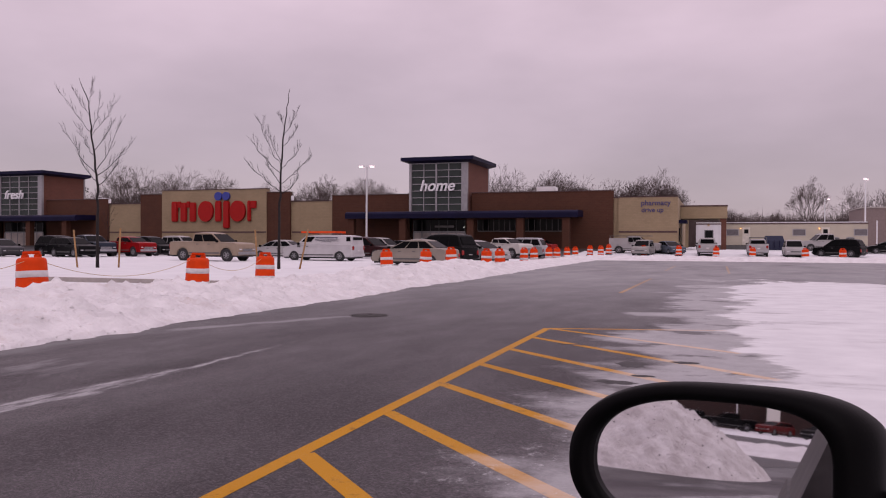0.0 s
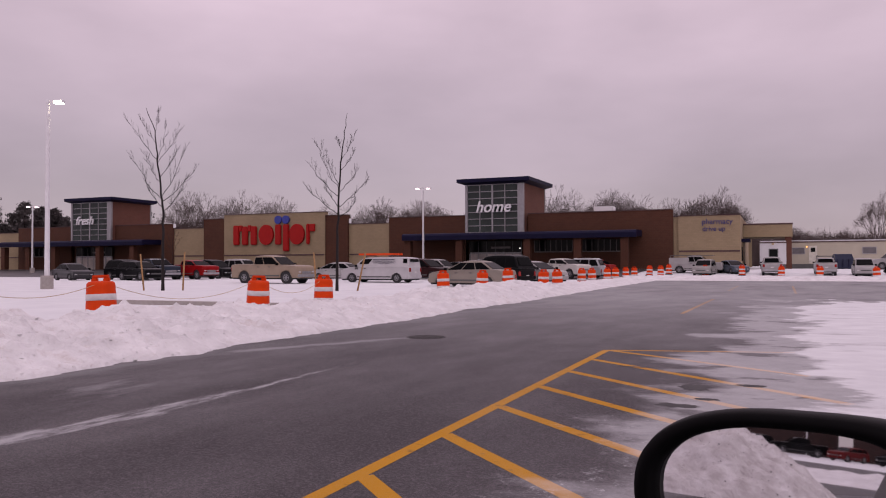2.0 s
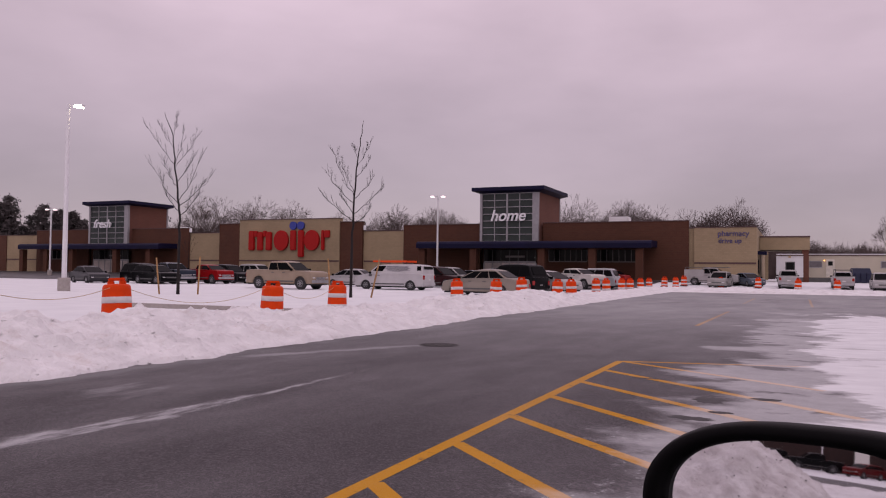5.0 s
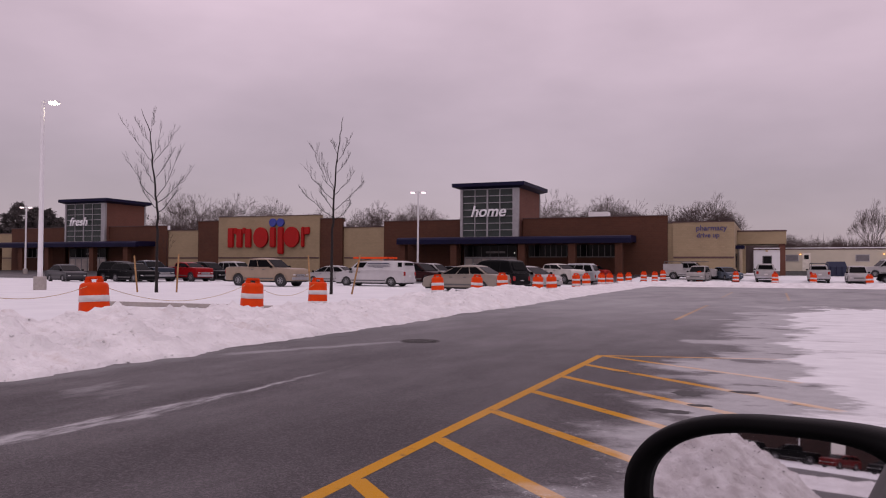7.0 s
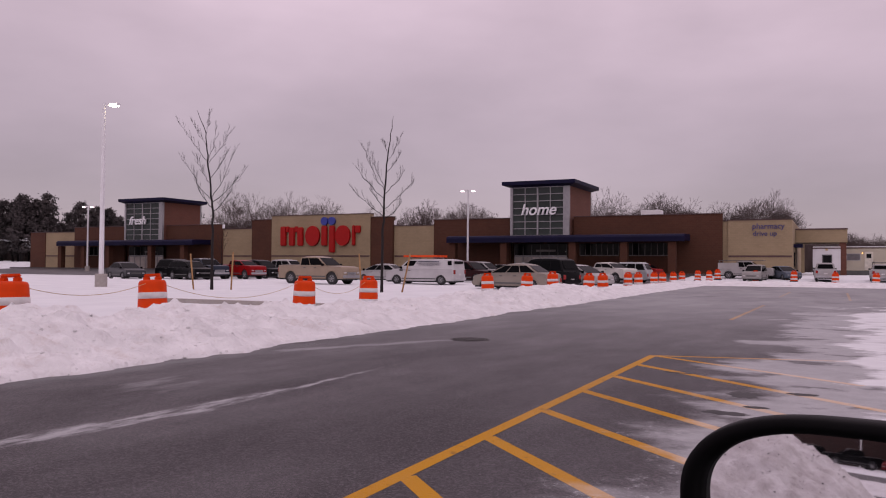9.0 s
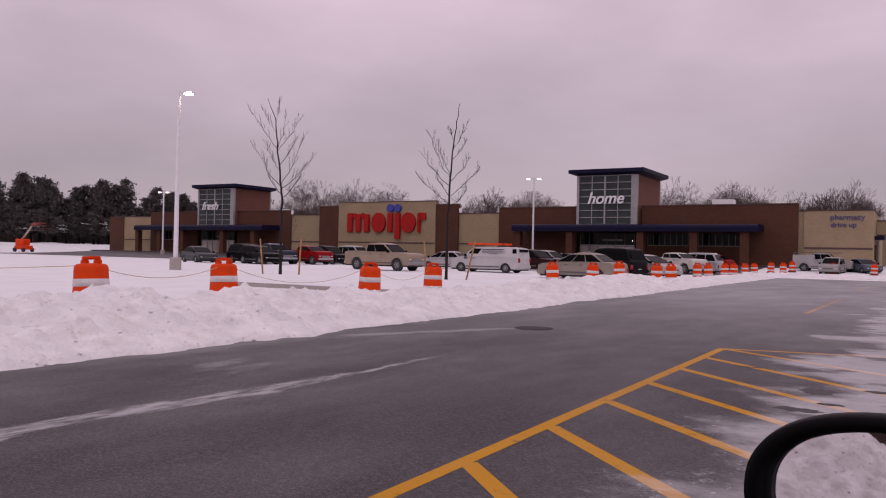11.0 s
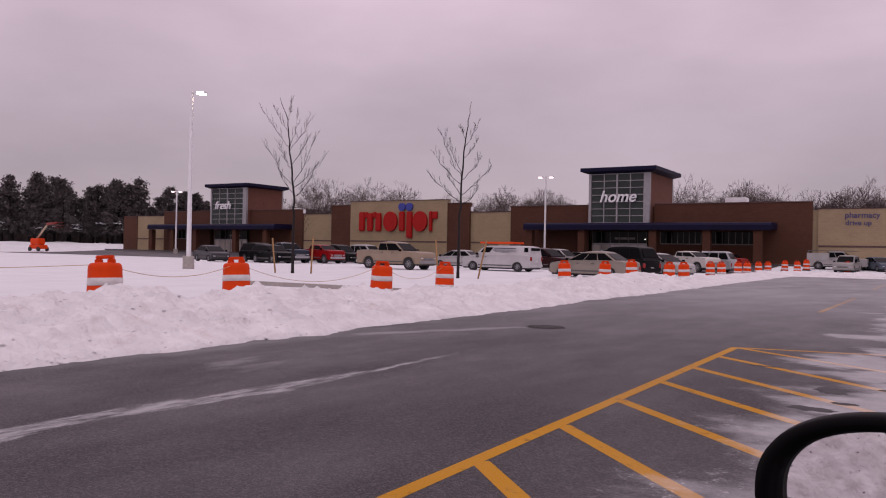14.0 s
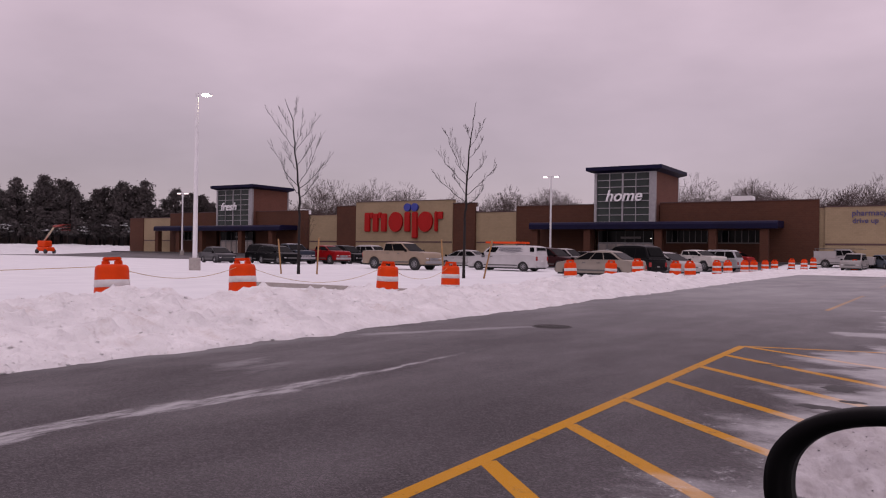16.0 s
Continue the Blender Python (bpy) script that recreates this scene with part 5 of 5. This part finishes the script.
def brushwood(name, x0, y0, x1, y1, n, h0, h1, seed, label):
    """Dense undergrowth: many thin upright stems and twigs."""
    rng = random.Random(seed)
    verts, faces = [], []
    for i in range(n):
        t = rng.random()
        bx, by = x0 + (x1 - x0) * t, y0 + (y1 - y0) * t + rng.uniform(-3, 9)
        h = rng.uniform(h0, h1) * (.8 + .35 * noise.noise((bx * .13, by * .13, seed)))
        for k in range(10):
            a = rng.uniform(0, 6.28)
            z0 = h * rng.uniform(0, .55)
            l = h * rng.uniform(.3, .55)
            dx, dy = math.cos(a) * l * rng.uniform(.1, .55), math.sin(a) * l * .3
            w = rng.uniform(.025, .07)
            b = len(verts)
            verts += [(bx - w, by, z0), (bx + w, by, z0), (bx + dx, by + dy, z0 + l), (bx, by + w, z0)]
            faces += [(b, b + 1, b + 2), (b + 1, b + 3, b + 2), (b + 3, b, b + 2)]
    me = bpy.data.meshes.new(name)
    me.from_pydata(verts, [], faces)
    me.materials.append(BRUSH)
    ob = new(name, me)
    ob.location.z = .5
    return tagged(ob, label, "brushwood", kind="stuff")


brushwood("brushwood", -140, 146, -60, 188, 4200, 5.5, 11.5, 3, "dense leafless brown undergrowth behind the store")
brushwood("brushwood", -60, 188, -9, 194, 4200, 6.5, 12.5, 5, "dense leafless brown undergrowth behind the store")
brushwood("brushwood", -8, 188, 80, 178, 5200, 5.5, 10.5, 7, "low brown wood beyond the site offices")
brushwood("brushwood", -215, 60, -135, 150, 5200, 7, 12, 9, "dark undergrowth below the pines")


# snow slope that the pines stand on
def slope_h(a, b):
    """a along the pines, b across, from its foot towards the trees."""
    u = min(1, max(0, b / 13))
    return -.1 + 1.75 * u * u * (3 - 2 * u) * min(1, (a + 5) / 25) + .35 * fbm(a * .12, b * .15, 3.0, 3) * u


sl = sheet("snow_slope", steps(0, 84, 2.0), steps(-1, 60, 1.5), slope_h, SNOW, "low snow-covered slope below the pines", "snow slope")
sl.matrix_basis = pose(-176, 36, .05, 0, 0, 57)


def pine(seed, h):
    rng = random.Random(seed)
    t = thing("pine_tree", pose(0, 0, -500), "dark green pine with uneven layered boughs", "tree", "pines at the field's edge")
    bm = bmesh.new()
    tube(bm, (0, 0, 0), (0, 0, h * .95), .3, .06, 6)
    part("trunk", bm, BARK, t, "dark trunk")
    verts, faces = [], []
    z = h * .22
    while z < h:
        f = (z / h - .18) / .82
        reach = h * .27 * (1 - f) ** .55 * (1 if f > .12 else .6) + .5
        for k in range(8):
            if rng.random() < .33:
                continue
            a, ln = rng.uniform(0, 6.28), reach * rng.uniform(.55, 1.1)
            for j in range(40):
                u = rng.uniform(.25, 1)
                c = Vector((math.cos(a) * ln * u + rng.gauss(0, .25), math.sin(a) * ln * u + rng.gauss(0, .25), z + ln * u * .22 + rng.gauss(0, .18)))
                b = len(verts)
                for q in range(3):
                    verts.append(tuple(c + Vector((rng.uniform(-.30, .30), rng.uniform(-.30, .30), rng.uniform(-.18, .26)))))
                faces.append((b, b + 1, b + 2))
        z += h * .045
    me = bpy.data.meshes.new("crown")
    me.from_pydata(verts, [], faces)
    me.materials.append(NEEDLE_HAZED)
    cr = new("crown", me)
    cr.parent = t
    cr["label"] = "dark needle boughs"
    verts, faces = [], []
    for k in range(5):
        a, z = rng.uniform(0, 6.28), h * rng.uniform(.27, .38)
        for j in range(16):
            u = h * .27 * rng.uniform(.6, 1.05)
            c = Vector((math.cos(a) * u + rng.gauss(0, .3), math.sin(a) * u + rng.gauss(0, .3), z + u * .1 + rng.gauss(0, .07)))
            b = len(verts)
            verts += [tuple(c + Vector((rng.uniform(-.35, .35), rng.uniform(-.35, .35), rng.uniform(-.07, .09)))) for q in range(3)]
            faces.append((b, b + 1, b + 2))
    me = bpy.data.meshes.new("bough_snow")
    me.from_pydata(verts, [], faces)
    me.materials.append(SNOW)
    bs = new("bough_snow", me)
    bs.parent = t
    bs["label"] = "snow lying on low boughs"
    return t


pines = [pine(s, 10.0) for s in (3, 9, 14)]
used = set()
spots = []
for i in range(66):
    t = i / 65
    x, y = -178 + 42 * t + rt.uniform(-3, 3), 70 + 65 * t + rt.uniform(-3, 3) + (i % 2) * 6
    spots.append((x, y, rt.uniform(10.5, 16.6) - 1.5 * t))
for i, (x, y, h) in enumerate(spots):
    k = i % 3
    m = pose(x, y, gz(y), 0, 0, rt.uniform(0, 360)) @ Matrix.Diagonal((h / 10 * .82, h / 10 * .82, h / 10.4, 1))
    if k not in used:
        used.add(k)
        pines[k].matrix_basis = m
    else:
        copy_thing(pines[k], pose(0, 0, 0)).matrix_basis = m


# ---- drain, kerb, odds and ends ----
gr = thing("drain_grate", pose(-5.8, 12.8, .008), "round cast-iron drain grate in the asphalt", "drain")
bm = bmesh.new()
lathe(bm, [(.36, 0), (.36, .004), (.33, .005)], 28, False)
part("frame", bm, IRON, gr, "dark iron frame")
bm = bmesh.new()
lathe(bm, [(.33, .002), (.33, .0045), (.01, .0048)], 28, False)
part("well", bm, mat("drain_dark", (.003, .003, .003), .95, spec=.02), gr, "black opening under the bars")
for i in range(-4, 5):
    w = math.sqrt(.31 ** 2 - (i * .066) ** 2)
    slab("bar", -w, w, i * .066 - .018, i * .066 + .018, .0055, .012, IRON, gr)
kb = slab("kerb", -20.9, -13.6, 19.5, 19.85, 0, .17, CONCRETE, None, "", .02)
tagged(kb, "bare grey concrete kerb of a planting island", "kerb", kind="structure")

fb = thing("far_building", pose(31, 150, .7), "pale pinkish building far beyond the site offices", "building")
slab("wall", -7, 9, 0, 14, 0, 6.9, mat("far_wall", (.20, .155, .145), .8, var=.1), fb)
slab("roof", -7.2, 9.2, -.2, 14.2, 6.91, 7.1, CONCRETE, fb, "pale roof edge")
for x in (18.2, 20.6, 23.0, 25.4):
    fp = slab("fence_post", x - .06, x + .06, 103.9, 104.05, .6, 4.2, STEEL_W)
    tagged(fp, "pale steel post of a site enclosure", "fence post", "site enclosure posts")


def wet_patch(x, y, rx, ry, seed):
    rng = random.Random(seed)
    bm = bmesh.new()
    n = 22
    bm.faces.new([bm.verts.new((x + rx * math.cos(2 * math.pi * i / n) * rng.uniform(.7, 1.1), y + ry * math.sin(2 * math.pi * i / n) * rng.uniform(.6, 1.1), .0086)) for i in range(n)])
    return tagged(part("wet_patch", bm, WETP), "dark wet hollow melted through the slush", "puddle", "wet patches", "structure")


WETP = mat("wet_hollow", (.006, .0055, .006), .45, color2=(.03, .027, .028), scale=6, spec=.2)
wet_patch(-.82, 8.62, .17, .28, 1)
wet_patch(-.88, 7.46, .22, .12, 2)
wet_patch(-.64, 7.9, .13, .07, 3)
wet_patch(-1.7, 10.05, .2, .05, 4)
wet_patch(-.28, 8.95, .16, .1, 5)


# ---- the camera's own car: door mirror and flank ----
mc = Vector((-0.0055, 0.613, 1.1335))
sight = Vector((0.0, 0.613, -0.128)).normalized()
back = Vector((-0.454, -0.891, 0.0))
nrm = (back - sight).normalized()
m_right = Vector((0, 0, 1)).cross(nrm).normalized()
m_up = nrm.cross(m_right).normalized()
mirror_pose = Matrix.Translation(mc) @ Matrix((m_right, m_up, nrm)).transposed().to_4x4()


def rim(grow_l, grow_r, grow_y, z, n=64, s=1.0):
    pts = []
    for i in range(n):
        a = 2 * math.pi * i / n
        c, q = math.cos(a), math.sin(a)
        p = 2.3 if c < 0 else 3.6
        u = math.copysign(abs(c) ** (2 / p), c) * (.0862 + (grow_l if c < 0 else grow_r))
        v = math.copysign(abs(q) ** (2 / p), q) * (.0492 + grow_y)
        v += .03 * u
        pts.append((u * s, v * s, z))
    return pts


own = thing("car_door_mirror", mirror_pose, "black plastic car door mirror reflecting a snow pile", "car mirror")
MIRROR = bpy.data.materials.new("mirror_glass")
MIRROR.use_nodes = True
mb = MIRROR.node_tree.nodes["Principled BSDF"]
mb.inputs["Base Color"].default_value = (0.80, 0.80, 0.82, 1)
mb.inputs["Metallic"].default_value, mb.inputs["Roughness"].default_value = 1.0, 0.015
bm = bmesh.new()
loft(bm, [rim(.002, .002, .002, -.004), rim(.002, .002, .002, 0)])
part("mirror_glass", bm, MIRROR, own, "flat mirror glass")
bm = bmesh.new()
rings = [rim(0, 0, 0, -.003), rim(.001, .001, .001, .010), rim(.007, .004, .005, .014), rim(.017, .016, .011, .010), rim(.021, .028, .014, -.005), rim(.020, .034, .013, -.03),
         rim(.012, .034, .008, -.06), rim(-.012, .03, -.004, -.09), rim(-.05, .02, -.02, -.105)]
loft(bm, rings, False)
for f in bm.faces:
    f.smooth = True
part("housing", bm, BLACK, own, "glossy black housing")
bm = bmesh.new()
loft(bm, [[(.09, -.05, -.02), (.13, -.05, -.02), (.13, .0, -.02), (.09, .0, -.02)], [(.14, -.10, -.02), (.24, -.10, -.02), (.24, -.03, -.05), (.14, -.03, -.05)],
          [(.14, -.10, -.09), (.24, -.10, -.09), (.24, -.03, -.09), (.14, -.03, -.09)]])
part("arm", bm, BLACK, own, "black mounting arm")

inv = mirror_pose.inverted()
bm = bmesh.new()
tube(bm, inv @ Vector((.035, .665, .94)), inv @ Vector((.02, .665, 1.10)), .028, .024, 10)
part("stalk", bm, BLACK, own, "black mirror stalk")

flank = thing("car_flank", pose(0.015, 0.56, 0, 0, 0, 68), "grey car door below the open window", "car")
SILV = mat("dirty_grey_paint", (.022, .021, .021), .45, scale=7, spec=.12, color2=(.075, .07, .069))
bm = bmesh.new()
sec = [(0, .25), (.03, .5), (.05, .72), (.03, .9), (-.01, .97), (-.09, .97), (-.09, .25)]
loft(bm, [[(x, q * w, zz) for q, zz in sec] for x, w in ((.3, 1), (-1.0, 1), (-2.2, 1), (-2.9, .7))])
part("door_panel", bm, SILV, flank, "grey door panels")
bm = bmesh.new()
box(bm, -.95, -.75, .03, .075, .82, .86)
bevel(bm, .012, 2)
part("door_handle", bm, BLACK, flank, "black door handle")

# ---- what lies behind the camera, as the mirror shows it ----
sheet("street", steps(-60, -9.3, 3), steps(-60, 1, 3), lambda x, y: .002, mat("street_asphalt", (.05, .047, .05), .6, var=.3, scale=.4, bump=.1, bscale=20),
      "grey asphalt street behind the car", "road")


DIRTY = mat("dirty_snow", (.50, .47, .465), .85, scale=2.6, bump=1.0, bscale=9.0, spec=.15, color2=(.76, .745, .745), depth=.07)
add_dirt(DIRTY, (.16, .12, .10), 5.0, .58, .78)
# darker brick colour for the shops across the street
DARK_BRICK = brick_mat("dark_brick", (.038, .016, .012), (.026, .012, .010), (.04, .028, .024))


def pile_h(x, y):
    # axes along and across the line of sight
    a, b = -.53 * (x + 9.8) - .848 * (y + 15.1), .848 * (x + 9.8) - .53 * (y + 15.1)
    d = math.hypot(a / 3.2, b / (2.9 if b > 0 else 6.0))
    if d > 1:
        return -.05
    return 1.62 * (1 - d ** 1.6) + .2 * fbm(x * .9, y * .9, 3, 4) * min(1, (1 - d) * 4) + .13 * fbm(x * 3.2, y * 3.2, 1, 3) * min(1, (1 - d) * 5) + .07 * max(0, fbm(x * 7, y * 7, 5, 2)) - .04


bank("snow_pile", steps(-17, -4, .09), steps(-21, -8, .09), pile_h, "tall dirty pile of ploughed snow").data.materials[0] = DIRTY
bank("snow_bank", steps(-30, 2, .4), steps(-42, -16, .4),
     lambda x, y: .5 * max(0, 1 - abs((x + 13.45) * .423 + (y + 28.3) * .906) / 1.8) * (1 + .4 * fbm(x * .7, y * .7)) - .04, "low snow bank beside a street")
clods("dark_clods", 480, lambda r: (lambda x, y: (x, y, pile_h(x, y)))(r.uniform(-13, -6.5), r.uniform(-17, -12)), .008, .026, 31, "dark grit and clods on the snow pile").data.materials[0] = TRIM
shop = thing("shop_building", pose(-34.0, -114.0, 0, 0, 0, -23), "brown brick shop building across the street", "building")
slab("wall", -13, 20, 0, 10, 0, 8.5, DARK_BRICK, shop)
slab("fascia", -9, 1, -.3, -.003, 3.6, 5.6, TRIM, shop, "dark shop fascia")
slab("shop_front", -11, 12, -.1, -.003, .6, 3.0, DGLASS, shop, "dark glass shop front")
shop = thing("shop_building", pose(-64.0, -106, 0, 0, 0, -23), "low dark brick building across the street", "building")
slab("wall", -12, 16, 0, 10, 0, 5.6, DARK_BRICK, shop)
slab("roof_edge", -12.1, 16.1, -.1, 10.1, 5.601, 5.8, COPING, shop)
suv(-47.5, -86.0, 120, "black sport utility car behind a pickup", DARK)
pickup(-43.0, -88.0, 140, "black pickup truck on the street", DARK)
suv(-38.3, -89.5, 100, "dark red sport utility car on the street", (.11, .008, .008), H=1.5)
suv(-33.5, -90.5, 110, "black sport utility car on the street", DARK)
sg = thing("traffic_signal", pose(-45.5, -95, 0, 0, 0, 74) @ Matrix.Diagonal((.75, .75, .95, 1)), "red traffic signals on a far pole", "traffic signal")
bm = bmesh.new()
tube(bm, (0, 0, 0), (0, 0, 5), .12, .1, 8)
part("pole", bm, STEEL_W, sg)
for q in (-1.0, 1.0):
    slab("signal_head", -.25, .25, q - .2, q + .2, 3.6, 4.6, TRIM, sg)
    slab("red_lens", .26, .3, q - .2, q + .2, 4.1, 4.5, glow("red_signal", (1, .03, .02), 9), sg, "lit red lens")
slab("mast_arm", -.06, .06, -1.2, 1.2, 4.62, 4.74, STEEL_W, sg)
bm = bmesh.new()
loft(bm, [[(-1.1, -.015, .972), (-2.7, -.02, .972), (-2.7, -.07, .972), (-1.1, -.07, .972)], [(-1.15, -.20, 1.44), (-2.2, -.20, 1.44), (-2.2, -.25, 1.44), (-1.15, -.25, 1.44)]])
part("rear_pillar", bm, SILV, flank, "grey rear pillar")
